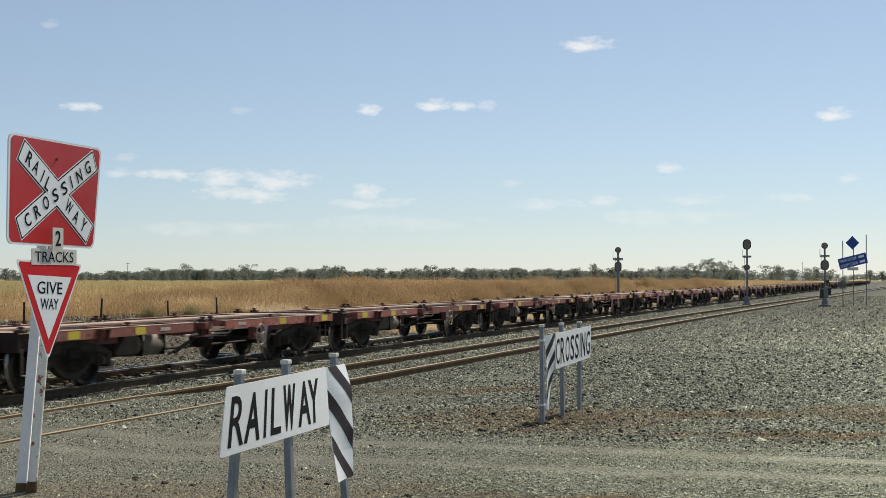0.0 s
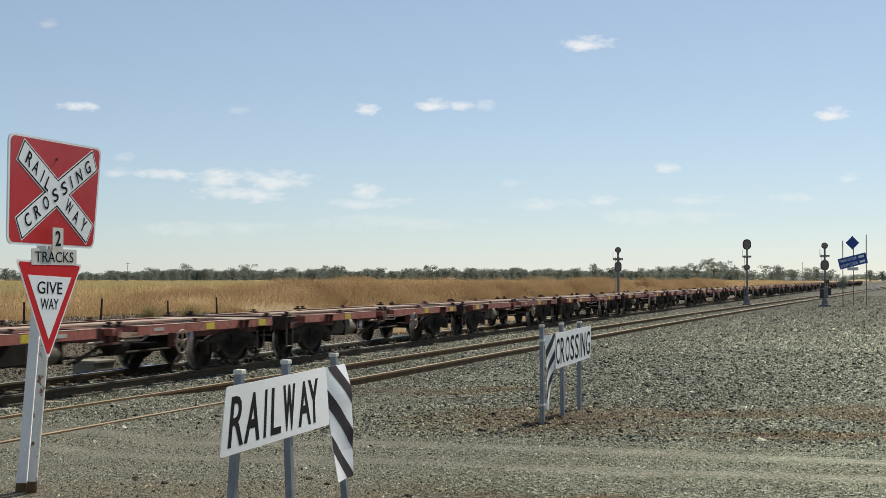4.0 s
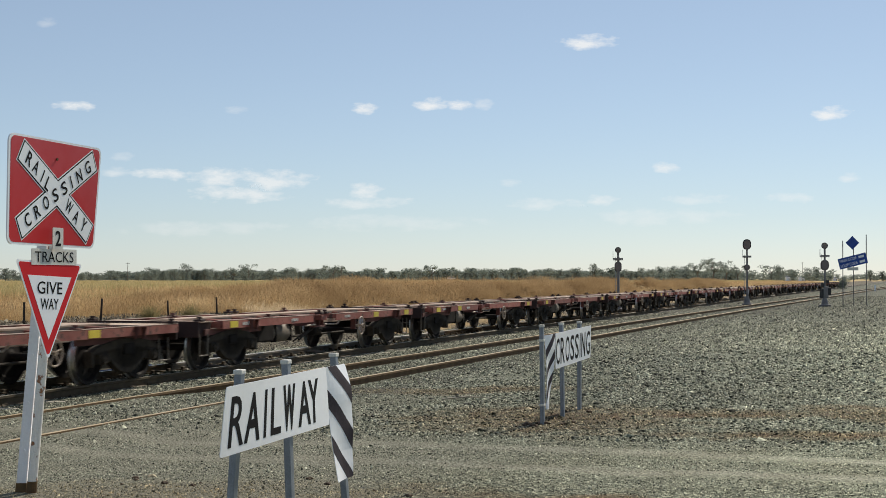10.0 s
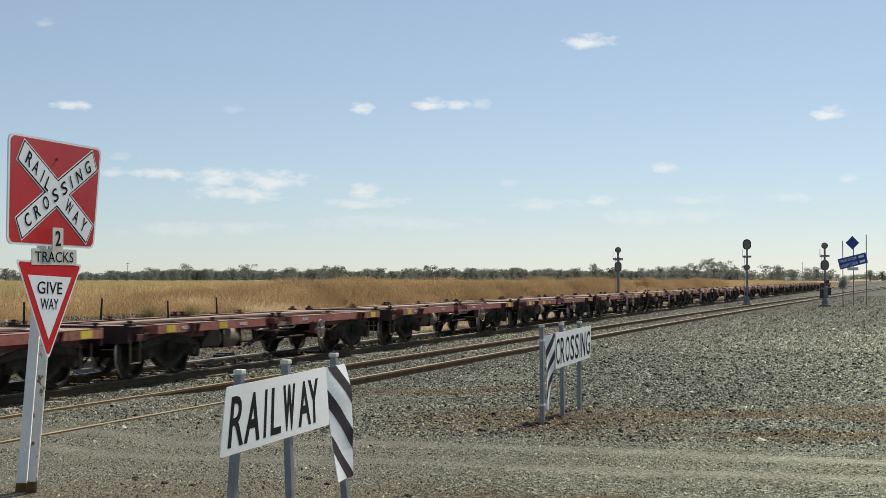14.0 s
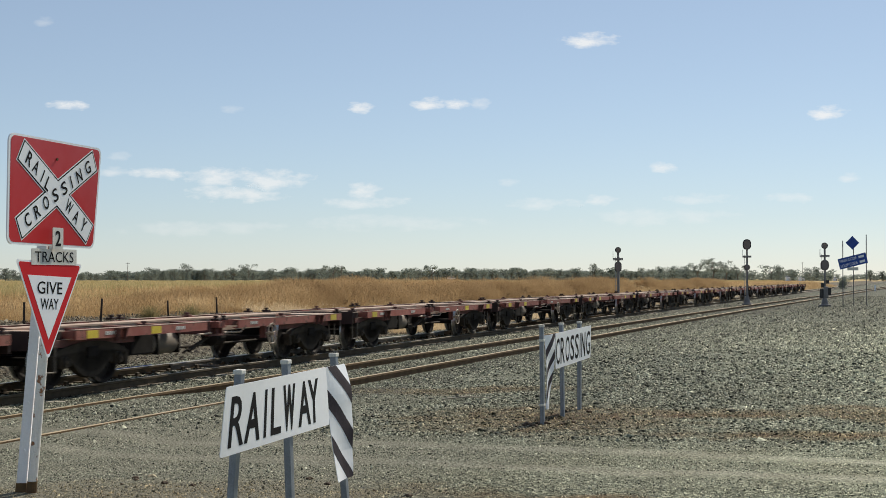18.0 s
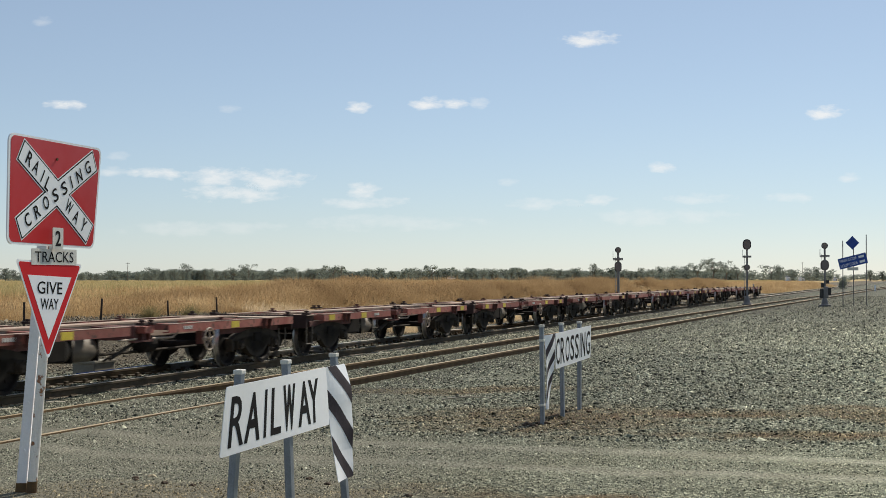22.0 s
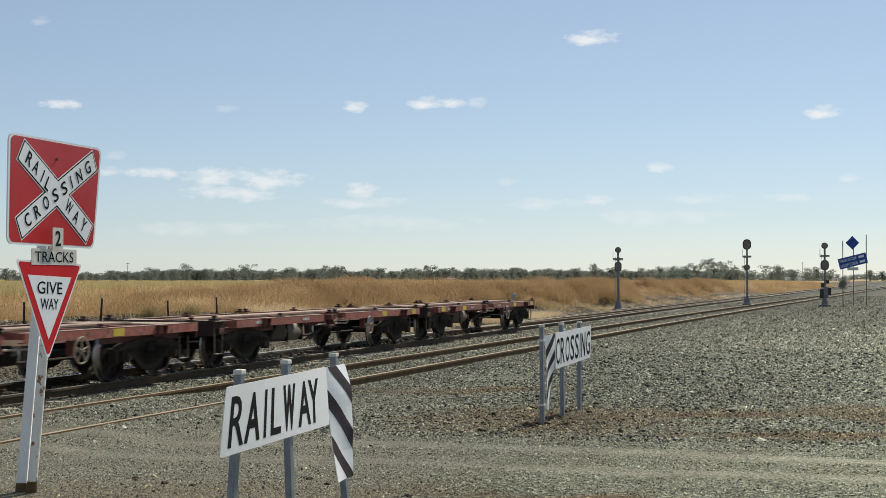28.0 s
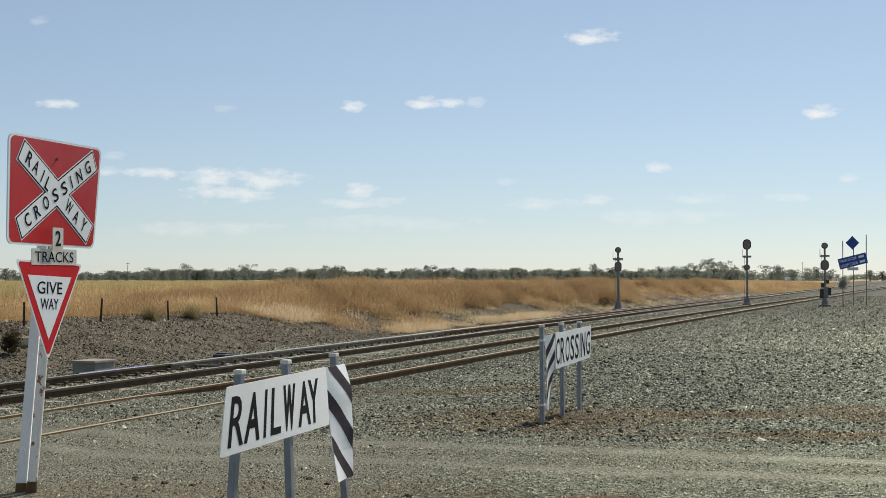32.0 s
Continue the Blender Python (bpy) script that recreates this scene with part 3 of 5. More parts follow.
def spring_mesh():
    prof = [(0.04, 0.27)]
    for i in range(7):
        z = 0.27 + i * 0.043
        prof += [(0.05, z), (0.075, z + 0.012), (0.05, z + 0.024)]
    prof.append((0.04, 0.575))
    return to_mesh(lathe(bmesh.new(), prof, Matrix.Rotation(radians(-90), 4, "Y"), 10), "spring")


def axlebox_mesh():
    bm = box(bmesh.new(), (0, 0, 0), (0.17, 0.22, 0.2), bevel=0.03)
    rod(bm, (0.08, 0, 0), (0.125, 0, 0), 0.085, 12)
    rod(bm, (0.12, 0, 0), (0.14, 0, 0), 0.035, 8)
    return to_mesh(bm, "axle_box")


def twistlock(bm, x, y, z):
    box(bm, (x, y, z + 0.02), (0.17, 0.15, 0.04), bevel=0.008)
    rod(bm, (x, y, z + 0.03), (x, y, z + 0.06), 0.03, 8)
    box(bm, (x, y, z + 0.072), (0.10, 0.055, 0.035), bevel=0.012)


def build_wagon():
    w = thing("flat_wagon", Matrix(), "empty faded-red skeletal container flat wagon on two bogies", "wagon", "wagons of the train")
    # bogies
    wheel_me, side_me, spring_me, abox_me = wheelset_mesh(), sideframe_mesh(), spring_mesh(), axlebox_mesh()
    for me, m in ((side_me, M_FRAME), (spring_me, M_GRIME), (abox_me, M_FRAME)):
        me.materials.append(m)
    bol = box(bmesh.new(), (0, 0, 0.56), (2.2, 0.34, 0.18), bevel=0.03)
    box(bol, (0, 0, 0.68), (0.5, 0.42, 0.06), bevel=0.01)
    for e in (-1, 1):
        box(bol, (0, e * 0.48, 0.46), (1.5, 0.07, 0.1))
        for x in (-0.7, 0.7):
            box(bol, (x, e * 0.36, 0.46), (0.12, 0.1, 0.26), bevel=0.02)
    bol = to_mesh(bol, "bogie")
    bol.materials.append(M_GRIME)
    for e in (-1, 1):
        b = part("bogie", bol, None, w, "grimy cast-steel two-axle bogie", at=pose(0, 4.62 if e > 0 else -4.5, 0))
        for a in (-1, 1):
            part("wheelset", wheel_me, None, b, at=pose(0, a * AXLE, R_WHEEL))
            part("sideframe", side_me, None, b, at=pose(a * 0.99, 0, 0))
            for c in (-0.11, 0.11):
                part("spring", spring_me, None, b, at=pose(a * 0.99, c, 0))
            for c in (-1, 1):
                part("axle_box", abox_me, None, b, at=pose(a * 1.0, c * AXLE, R_WHEEL, 0, 0, 0 if a > 0 else 180))
    # frame
    spine = box(bmesh.new(), (0, 0, 0.80), (0.42, 2 * SILL, 0.26), bevel=0.01)
    box(spine, (0, 0, 0.945), (0.46, 2 * SILL, 0.03))
    part("centre_sill", spine, M_DECK, w, "dusty brown centre beam")
    # black web added to fill the shaded void below the centre sill
    web = slab(bmesh.new(), [(-0.16, 0.68), (0.16, 0.68), (0.16, 0.40), (-0.16, 0.40)], 3.5, Matrix.Translation((0, -3.45, 0)))
    bmesh.ops.recalc_face_normals(web, faces=web.faces)
    part("equipment_beam", web, M_GRIME, w, "deep black web under the centre beam, filling the shaded void")
    part("valve_box", box(bmesh.new(), (0.62, -2.62, 0.60), (0.62, 0.8, 0.36), bevel=0.03), M_GRIME, w)
    for e in (-1, 1):
        x = e * 1.20
        for s0, s1 in ((-5.2, -0.72), (0.62, 6.12)):
            c, ln = (s0 + s1) / 2, s1 - s0
            chan = [(x + e * u, z) for u, z in ((0.01, 0.78), (0.01, 0.933), (-0.12, 0.933), (-0.12, 0.917), (-0.01, 0.917), (-0.01, 0.793), (-0.12, 0.793), (-0.12, 0.777))]
            bm = slab(bmesh.new(), chan, ln, Matrix.Translation((0, s0, 0)))
            bmesh.ops.recalc_face_normals(bm, faces=bm.faces)
            part("side_sill", bm, M_SILL, w, "faded red channel side sill")
            part("sill_top", box(bmesh.new(), (x - e * 0.06, c, 0.937), (0.145, ln, 0.006)), M_DECK, w)
        for s0, s1 in ((-5.6, -3.1), (3.0, 5.7)):
            part("inner_web", box(bmesh.new(), (e * 1.02, (s0 + s1) / 2, 0.725), (0.03, s1 - s0, 0.12), bevel=0.006), M_DARKRED, w, "dark red web under the side sill")
        for y in (-3.9, 4.7):
            g = bmesh.new()
            for dy in (-0.13, 0.13):
                slab(g, [(0, 0.93), (0.10, 0.93), (0.06, 0.74), (0, 0.72)] if e > 0 else [(0, 0.93), (0, 0.72), (-0.06, 0.74), (-0.10, 0.93)], 0.018, Matrix.Translation((x, y + dy, 0)))
            box(g, (x + e * 0.05, y, 0.93), (0.10, 0.28, 0.016))
            part("gusset", g, M_DARKRED, w, "dark red stanchion bracket")
        box_me = box(bmesh.new(), (e * 0.55, -0.05, 0.80), (0.9, 0.56, 0.24), bevel=0.01)
        for dy in (-0.32, -0.05, 0.22):
            box(box_me, (e * 1.02, dy, 0.80), (0.08, 0.03, 0.26))
        box(box_me, (e * 1.03, -0.05, 0.665), (0.12, 0.66, 0.03))
        part("middle_bracket", box_me, M_DARKRED, w)
    for y in (-5.12, -3.9, -2.7, -1.5, 1.5, 2.9, 4.7, 6.0, 0.0):
        part("crossbearer", box(bmesh.new(), (0, y, 0.86), (2.34, 0.16 if y else 0.3, 0.12), bevel=0.008), M_SILL, w)
    for e in (-1, 1):
        h = box(bmesh.new(), (0, e * 5.68, 0.78), (1.96 if e < 0 else 1.84, 0.88, 0.27), bevel=0.015)
        box(h, (0, e * 6.13, 0.80), (2.36, 0.04, 0.30), bevel=0.008)
        part("headstock", h, M_ENDBOX, w, "dark brown grimy end platform")
        part("end_plate", box(bmesh.new(), (0, e * 5.7, 0.926), (2.1, 0.84, 0.02)), M_DECK, w)
        cp = rod(bmesh.new(), (0, e * 5.9, 0.72), (0, e * 6.42, 0.72), 0.07, 10)
        box(cp, (0.03, e * 6.42, 0.72), (0.26, 0.22, 0.28), bevel=0.04)
        box(cp, (-0.08, e * 6.5, 0.72), (0.09, 0.16, 0.24), bevel=0.02)
        part("coupler", cp, M_GRIME, w)
        hose, rows = bmesh.new(), []
        for i in range(8):
            a = i / 7
            cy, cz = e * (6.15 + 0.36 * a), 0.62 - 0.28 * math.sin(math.pi * (0.15 + 0.7 * a))
            rows.append([hose.verts.new((0.45 + 0.028 * math.cos(q), cy + 0.028 * math.sin(q) * math.cos(math.pi * (a - 0.5)) * 0.6, cz + 0.028 * math.sin(q))) for q in (math.tau * j / 7 for j in range(7))])
        for p, q in zip(rows, rows[1:]):
            for j in range(7):
                hose.faces.new((p[j], p[j - 1], q[j - 1], q[j]))
        hose.faces.new(rows[0])
        hose.faces.new(rows[-1][::-1])
        bmesh.ops.recalc_face_normals(hose, faces=hose.faces)
        part("brake_hose", hose, M_GRIME, w)
        for x in (-1.1, 1.1):
            st = bmesh.new()
            rod(st, (x, e * 5.62, 0.70), (x, e * 5.62, 0.30), 0.014, 6)
            rod(st, (x, e * 5.95, 0.70), (x, e * 5.95, 0.30), 0.014, 6)
            rod(st, (x, e * 5.62, 0.30), (x, e * 5.95, 0.30), 0.014, 6)
            part("foot_step", st, M_TANK, w)
    for x in (-1.13, 1.13):
        for y in (-6.02, -0.20, 0.12, 6.02):
            bm = bmesh.new()
            twistlock(bm, x, y, 0.945)
            part("twistlock", bm, M_ENDBOX, w)
        for y in (-2.9, 2.9):
            bm = bmesh.new()
            twistlock(bm, x * 0.98, y, 0.925)
            part("twistlock", bm, M_DARKRED, w)
    # brake gear under the frame
    tk = lathe(bmesh.new(), [(0.05, -0.60), (0.17, -0.57), (0.205, -0.50), (0.21, 0.50), (0.17, 0.57), (0.05, 0.60)], Matrix.Translation((0.66, -1.58, 0.58)) @ Matrix.Rotation(radians(90), 4, "Z"), 22)
    t = part("air_tank", tk, M_TANK, w, "dusty grey cylindrical air reservoir", smooth=True)
    for y in (-1.98, -1.18):
        part("tank_strap", box(bmesh.new(), (0.66, y, 0.61), (0.44, 0.05, 0.45), bevel=0.01), M_GRIME, t)
    br = bmesh.new()
    rod(br, (0.95, -0.95, 0.40), (0.95, 0.0, 0.68), 0.03, 8)
    rod(br, (0.80, -0.9, 0.36), (0.80, 0.1, 0.62), 0.02, 8)
    rod(br, (0.3, -3.4, 0.42), (0.3, 3.4, 0.42), 0.025, 8)
    part("brake_rod", br, M_FRAME, w)
    part("brake_cylinder", lathe(bmesh.new(), [(0.06, -0.3), (0.16, -0.26), (0.16, 0.15), (0.05, 0.3)], Matrix.Translation((0.35, 1.35, 0.55)) @ Matrix.Rotation(radians(90), 4, "Z"), 16), M_GRIME, w)
    pp = bmesh.new()
    rod(pp, (1.08, -0.9, 0.70), (1.08, -0.3, 0.71), 0.018, 7)
    part("brake_pipe", pp, M_HANDWHEEL, w)
    pp = bmesh.new()
    rod(pp, (1.08, 0.25, 0.70), (1.08, 1.0, 0.69), 0.018, 7)
    rod(pp, (1.08, 1.0, 0.69), (1.08, 1.25, 0.80), 0.018, 7)
    part("brake_pipe", pp, M_HANDWHEEL, w)
    hw = bmesh.new()
    hm = Matrix.Translation((1.30, 2.02, 0.62)) @ Matrix.Rotation(radians(90), 4, "Z")
    ring(hw, 0.205, 0.016, hm)
    for i in range(5):
        a = math.tau * i / 5 + 0.3
        rod(hw, hm @ Vector((0, 0, 0)), hm @ Vector((0.205 * math.cos(a), 0, 0.205 * math.sin(a))), 0.013, 6)
    rod(hw, (1.05, 2.02, 0.62), (1.34, 2.02, 0.62), 0.03, 8)
    part("handwheel", hw, M_HANDWHEEL, w, "worn pale spoked brake handwheel")
    part("handwheel_bracket", box(bmesh.new(), (1.10, 2.02, 0.70), (0.12, 0.1, 0.34), bevel=0.01), M_DARKRED, w)
    for y in (-4.72, -2.65, 3.3, 5.62):
        part("yellow_marking", box(bmesh.new(), (1.2135, y, 0.856), (0.005, 0.34, 0.125)), M_YELLOW, w, "painted yellow panel")
    for y in (-4.3, -1.9, 1.2):
        bm = bmesh.new()
        for i in range(5):
            box(bm, (1.2125, y + i * 0.07, 0.86), (0.004, 0.045, 0.06))
        part("stencil", bm, M_PLATE, w, "small faded white stencilled marks")
    return w


wagons = [build_wagon()]
for i in range(1, COUNT):
    wagons.append(copy_thing(wagons[0], Matrix()))
for i, w in enumerate(wagons[1:]):
    for ob in list(w.children):
        if ob.name.startswith(("yellow_marking", "stencil")) and random.random() < 0.3:
            bpy.data.objects.remove(ob)
tail_lamp = bmesh.new()
rod(tail_lamp, (0.45, 6.0, 0.94), (0.45, 6.0, 1.05), 0.03, 8)
box(tail_lamp, (0.45, 6.0, 1.13), (0.13, 0.12, 0.17), bevel=0.03)
part("tail_marker", tail_lamp, M_GALV, wagons[0], "grey end-of-train marker box")


# ---- signs by the road ----
def bent_sheet(low_near, low_far, high_far, high_near, back):
    """Maps flat x, z in 0 to 1 and depth y onto a sheet hung between four corners."""
    a, b, c, d = (Vector(p) for p in (low_near, low_far, high_far, high_near))
    n = (b - a).cross(Vector((0, 0, 1))).normalized()

    def place(p):
        u, v = p[0], p[2]
        q = a * (1 - u) * (1 - v) + b * u * (1 - v) + c * u * v + d * (1 - u) * v
        return back @ (q - n * p[1])
    return place


def laid(shape, place, w=1.0, h=1.0, cuts=(16, 8), trim=False):
    """Lays a flat shape of a w by h sheet on the bent one, cut fine enough to follow it."""
    if isinstance(shape, bpy.types.Mesh):
        bm = bmesh.new()
        bm.from_mesh(shape)
    else:
        bm = shape
    for axis, size, n in ((0, w, cuts[0]), (2, h, cuts[1])):
        for i in range(n + 1):
            co, no = [0, 0, 0], [0, 0, 0]
            co[axis], no[axis] = size * (i / n - 0.5), 1
            edge = trim and i in (0, n)
            bmesh.ops.bisect_plane(bm, geom=bm.verts[:] + bm.edges[:] + bm.faces[:], dist=1e-5, plane_co=co, plane_no=no,
                                   clear_inner=edge and i == 0, clear_outer=edge and i == n)
    for v in bm.verts:
        v.co = place((v.co.x / w + 0.5, v.co.y, v.co.z / h + 0.5))
    bmesh.ops.recalc_face_normals(bm, faces=bm.faces)
    return bm


def glyph(ch, w, h, m, bold=0.012):
    bm = bmesh.new()
    bm.from_mesh(letters(ch, w, h, 0.001, bold))
    bmesh.ops.transform(bm, matrix=m, verts=bm.verts)
    return bm


def crossing_sign():
    ang = 73.1
    base = thing("railway_crossing_sign", pose(-3.17, 11.50, gz(-3.17, 11.50), 0, 0, ang), "red railway crossing board and give way triangle on leaning posts", "road sign")
    z0 = -base.location.z
    back = base.matrix_basis.inverted()
    W, H = 1.333, 0.865
    place = bent_sheet((-3.358, 10.875, 2.018), (-3.006, 12.153, 2.006), (-2.941, 12.151, 2.870), (-3.348, 10.873, 2.883), back)
    at_y = lambda y: Matrix.Translation((0, y, 0))
    lay = lambda bm: laid(bm, place, W, H)
    board = part("board", lay(slab(bmesh.new(), rounded(W, H, 0.07), 0.012)), M_WHITE, base, "red board with rounded corners and a white edge")
    part("red_face", lay(slab(bmesh.new(), rounded(W - 0.05, H - 0.036, 0.055), 0.0012, at_y(-0.0014))), M_FADED, board, "faded red sheeting")
    # the crossed strips: white edge, black line, white face
    arms = ((30.0, 1.24, 0.025, 0.003), (-30.0, 1.24, 0.028, 0.0))
    for k, (grow, m, name) in enumerate(((0.024, M_WHITE, "strip_edge"), (0.006, M_BLACK, "strip_line"), (-0.016, M_WHITE, "strip"))):
        for j, (a, ln, cx, cz) in enumerate(arms):
            mm = Matrix.Translation((cx, -0.0028 - 0.0014 * k - 0.0005 * j, cz)) @ Matrix.Rotation(radians(-a), 4, "Y")
            part(name, lay(slab(bmesh.new(), rounded(ln + grow, 0.182 + grow, 0.003, 2), 0.0012, mm)), m, board)
    rows = (("C", -0.395, -0.235, 30), ("R", -0.265, -0.161, 30), ("O", -0.142, -0.084, 30), ("S", -0.009, -0.014, 30), ("S", 0.118, 0.052, 30), ("I", 0.221, 0.109, 30), ("N", 0.335, 0.170, 30), ("G", 0.460, 0.250, 30),
            ("R", -0.396, 0.246, -30), ("A", -0.302, 0.190, -30), ("I", -0.206, 0.127, -30), ("L", -0.126, 0.068, -30), ("W", 0.206, -0.099, -30), ("A", 0.327, -0.174, -30), ("Y", 0.456, -0.239, -30))
    for ch, x, z, a in rows:
        w = {"I": 0.014, "W": 0.10, "L": 0.062}.get(ch, 0.078)
        mm = Matrix.Translation((x, -0.0078, z)) @ Matrix.Rotation(radians(-a), 4, "Y")
        part("lettering", lay(glyph(ch, w, 0.112, mm)), M_BLACK, board, "black lettering")
    for x, z, r in ((-0.006, 0.278, 0.011), (0.02, -0.315, 0.009)):
        b = bmesh.new()
        rod(b, (x, 0.0, z), (x, -0.012, z), r, 10)
        part("bolt", laid(b, place, W, H, (1, 1)), M_RUST, board, "rusty bolt head")
    tri = [(-0.468, 0.385), (-0.453, 0.40), (0.453, 0.40), (0.468, 0.385), (0.02, -0.365), (0, -0.372), (-0.02, -0.365)]
    tri_at = lambda y, z=0.0: Matrix.Translation((-0.11, y, 1.485 + z0)) @ Matrix.Rotation(radians(2), 4, "Y") @ Matrix.Translation((0, 0, z))
    plate = part("give_way_plate", slab(bmesh.new(), tri, 0.004, tri_at(-0.03)), M_WHITE, base, "white-edged red give way triangle")
    part("red_border", slab(bmesh.new(), [(x * 0.945, z * 0.945 + 0.008) for x, z in tri], 0.0012, tri_at(-0.0312)), M_RED, plate)
    part("white_face", slab(bmesh.new(), [(-0.315, 0.285), (0.315, 0.285), (0, -0.225)], 0.0012, tri_at(-0.0325)), M_WHITE, plate)
    part("lettering", letters("GIVE", 0.36, 0.10, 0.001, 0.008), M_BLACK, plate, "black lettering", at=tri_at(-0.0335, 0.19))
    part("lettering", letters("WAY", 0.26, 0.088, 0.001, 0.008), M_BLACK, plate, "black lettering", at=tri_at(-0.0335, 0.06))
    nt_ = part("tracks_plate", slab(bmesh.new(), rounded(0.66, 0.13, 0.01, 2), 0.004, Matrix.Translation((-0.04, -0.034, 1.925 + z0))), M_PLATE, base, "worn white tracks plate")
    part("number_plate", slab(bmesh.new(), rounded(0.155, 0.175, 0.01, 2), 0.004, Matrix.Translation((-0.035, -0.062, 2.075 + z0))), M_PLATE, base, "worn white number panel")
    part("lettering", letters("TRACKS", 0.56, 0.085), M_BLACK, nt_, at=Matrix.Translation((-0.04, -0.0355, 1.925 + z0)))
    part("lettering", letters("2", 0.08, 0.125, 0.001, 0.02), M_BLACK, nt_, at=Matrix.Translation((-0.035, -0.0635, 2.075 + z0)))
    inv = Matrix.Rotation(radians(-ang), 4, "Z")
    lean = 0.08
    sh = Matrix(((1, 0, lean, 0), (0, 1, 0, 0), (0, 0, 1, 0), (0, 0, 0, 1)))
    for name, x0, wd, dp, y0, m, lb in (("grey_post", -0.365, 0.085, 0.05, 0.38, M_GPOST, "chalky white painted steel post with rusty edges"), ("white_post", -0.266, 0.066, 0.062, 0.33, M_WPOST, "white steel post with flaking rusty paint")):
        bm, foot = bmesh.new(), bmesh.new()
        h = 2.3 if name == "white_post" else 2.2
        if name == "white_post":
            rod(bm, (x0, y0, -0.2), (x0, y0, h), 0.040, 18)
            rod(foot, (x0, y0, -0.2), (x0, y0, 0.10), 0.047, 18, 0.042)
        else:
            box(bm, (x0, y0, h / 2 - 0.1), (wd, dp, h + 0.2), bevel=0.006)
            for z in (0.35, 0.75, 1.15, 1.5):
                rod(bm, (x0, y0 - dp / 2, z), (x0, y0 - dp / 2 - 0.012, z), 0.012, 8)
            box(foot, (x0, y0, -0.06), (wd + 0.008, dp + 0.008, 0.28), bevel=0.006)
        for b in (bm, foot):
            bmesh.ops.transform(b, matrix=inv @ sh, verts=b.verts)
        post = part(name, bm, m, base, lb)
        part("rusty_foot", foot, M_RUST, post, "rusted flaking foot of the post")
    return base


crossing_sign()


def leaning_post(low, high, base, turn, w=0.066, d=0.048):
    """A steel post from below the ground to its cap, leaning as it stands."""
    low, high = Vector(low), Vector(high)
    foot = low + (high - low) * ((low.z + 0.25) / (low.z - high.z))
    m = Matrix.Rotation(radians(turn), 4, "Z")
    bm = bmesh.new()
    box(bm, (0, 0, 0.5), (w, d, 1.0), m, bevel=0.005)
    for v in bm.verts:
        v.co = foot + (high - foot) * v.co.z + Vector((v.co.x, v.co.y, 0))
    bm.transform(base.matrix_basis.inverted())
    post = part("post", bm, M_GALV, base, "grey galvanised steel post")
    cap = bmesh.new()
    box(cap, (0, 0, 0.012), (w + 0.012, d + 0.012, 0.03), m, bevel=0.006)
    bmesh.ops.transform(cap, matrix=base.matrix_basis.inverted() @ Matrix.Translation(high), verts=cap.verts)
    part("cap", cap, M_PLATE, post, "pale post cap")
    return post


def word_board(word, quad, size, spans, posts, panel, bands):
    """A long lettered board on three steel posts, with a bent striped panel at one end. spans: where each letter begins and ends along the board."""
    (ax, ay, _), (bx, by, _) = quad[0], quad[1]
    mx, my = (ax + bx) / 2, (ay + by) / 2
    turn = math.degrees(math.atan2(by - ay, bx - ax))
    base = thing("word_board", pose(mx, my, gz(mx, my), 0, 0, turn), "white board lettered %s in black on three grey steel posts" % word, "road sign", "crossing boards")
    back = base.matrix_basis.inverted()
    W, H = size
    place = bent_sheet(*quad, back)
    board = part("board", laid(slab(bmesh.new(), rounded(W, H, 0.022, 4), 0.005), place, W, H, (20, 8)), M_WHITE, base, "white sheet-metal board")
    for ch, (u0, u1) in zip(word, spans):
        mm = Matrix.Translation((((u0 + u1) / 2 - 0.5) * W, -0.0012, -0.025 * H))
        part("letter", laid(glyph(ch, (u1 - u0) * W, 0.735 * H, mm, {"I": 0.0, "W": 0.05, "A": 0.022, "Y": 0.022, "N": 0.02}.get(ch, 0.008)), place, W, H, (40, 8)), M_BLACK, board, "tall black letter")
    for low, high in posts:
        leaning_post(low, high, base, turn)
    skin = lambda p: back @ panel(p[0], 1 - p[2], p[1])
    sheet = part("striped_panel", laid(slab(bmesh.new(), rounded(1, 1, 0.03, 3), 0.004), skin, 1, 1, (8, 16)), M_WHITE, base, "bent white panel with dark diagonal bands")
    for start, thick, drop in bands:
        z = 0.5 - start
        bm = slab(bmesh.new(), [(-0.5, z), (0.5, z - drop), (0.5, z - drop - thick), (-0.5, z - thick)], 0.001, Matrix.Translation((0, -0.0016, 0)))
        part("band", laid(bm, skin, 1, 1, (8, 16), True), M_BAND, sheet)
    return base


def railway_panel(u, t, out):
    """t runs down the panel; its lower half is pushed in, so that it hangs askew."""
    left = Vector((-0.878 + 0.0975 * t ** 1.6, 10.6, 1.087 - 0.865 * t))
    right = Vector((-0.764 + 0.066 * (1 - math.exp(-6 * t)) - 0.004 * math.sin(t * 19), 10.98, 1.09 - 0.87 * t))
    n = Vector((0.95, -0.31, 0))
    return left.lerp(right, u) + n * (0.014 * math.sin(math.pi * u) * math.sin(5 * t + 0.4) - out)


def crossing_panel(u, t, out):
    fold = float(sstep(0.3, 1.0, t))
    left = Vector((1.250 + 0.032 * math.sin(2.6 * t), 17.43, 1.045 - 0.912 * t))
    right = Vector((1.405 - 0.09 * fold, 17.78 - 0.18 * fold, 1.058 - 0.925 * t))
    return left.lerp(right, u) + Vector((0.92, -0.38, 0)) * (0.02 * math.sin(math.pi * u) * math.cos(6 * t) - out)


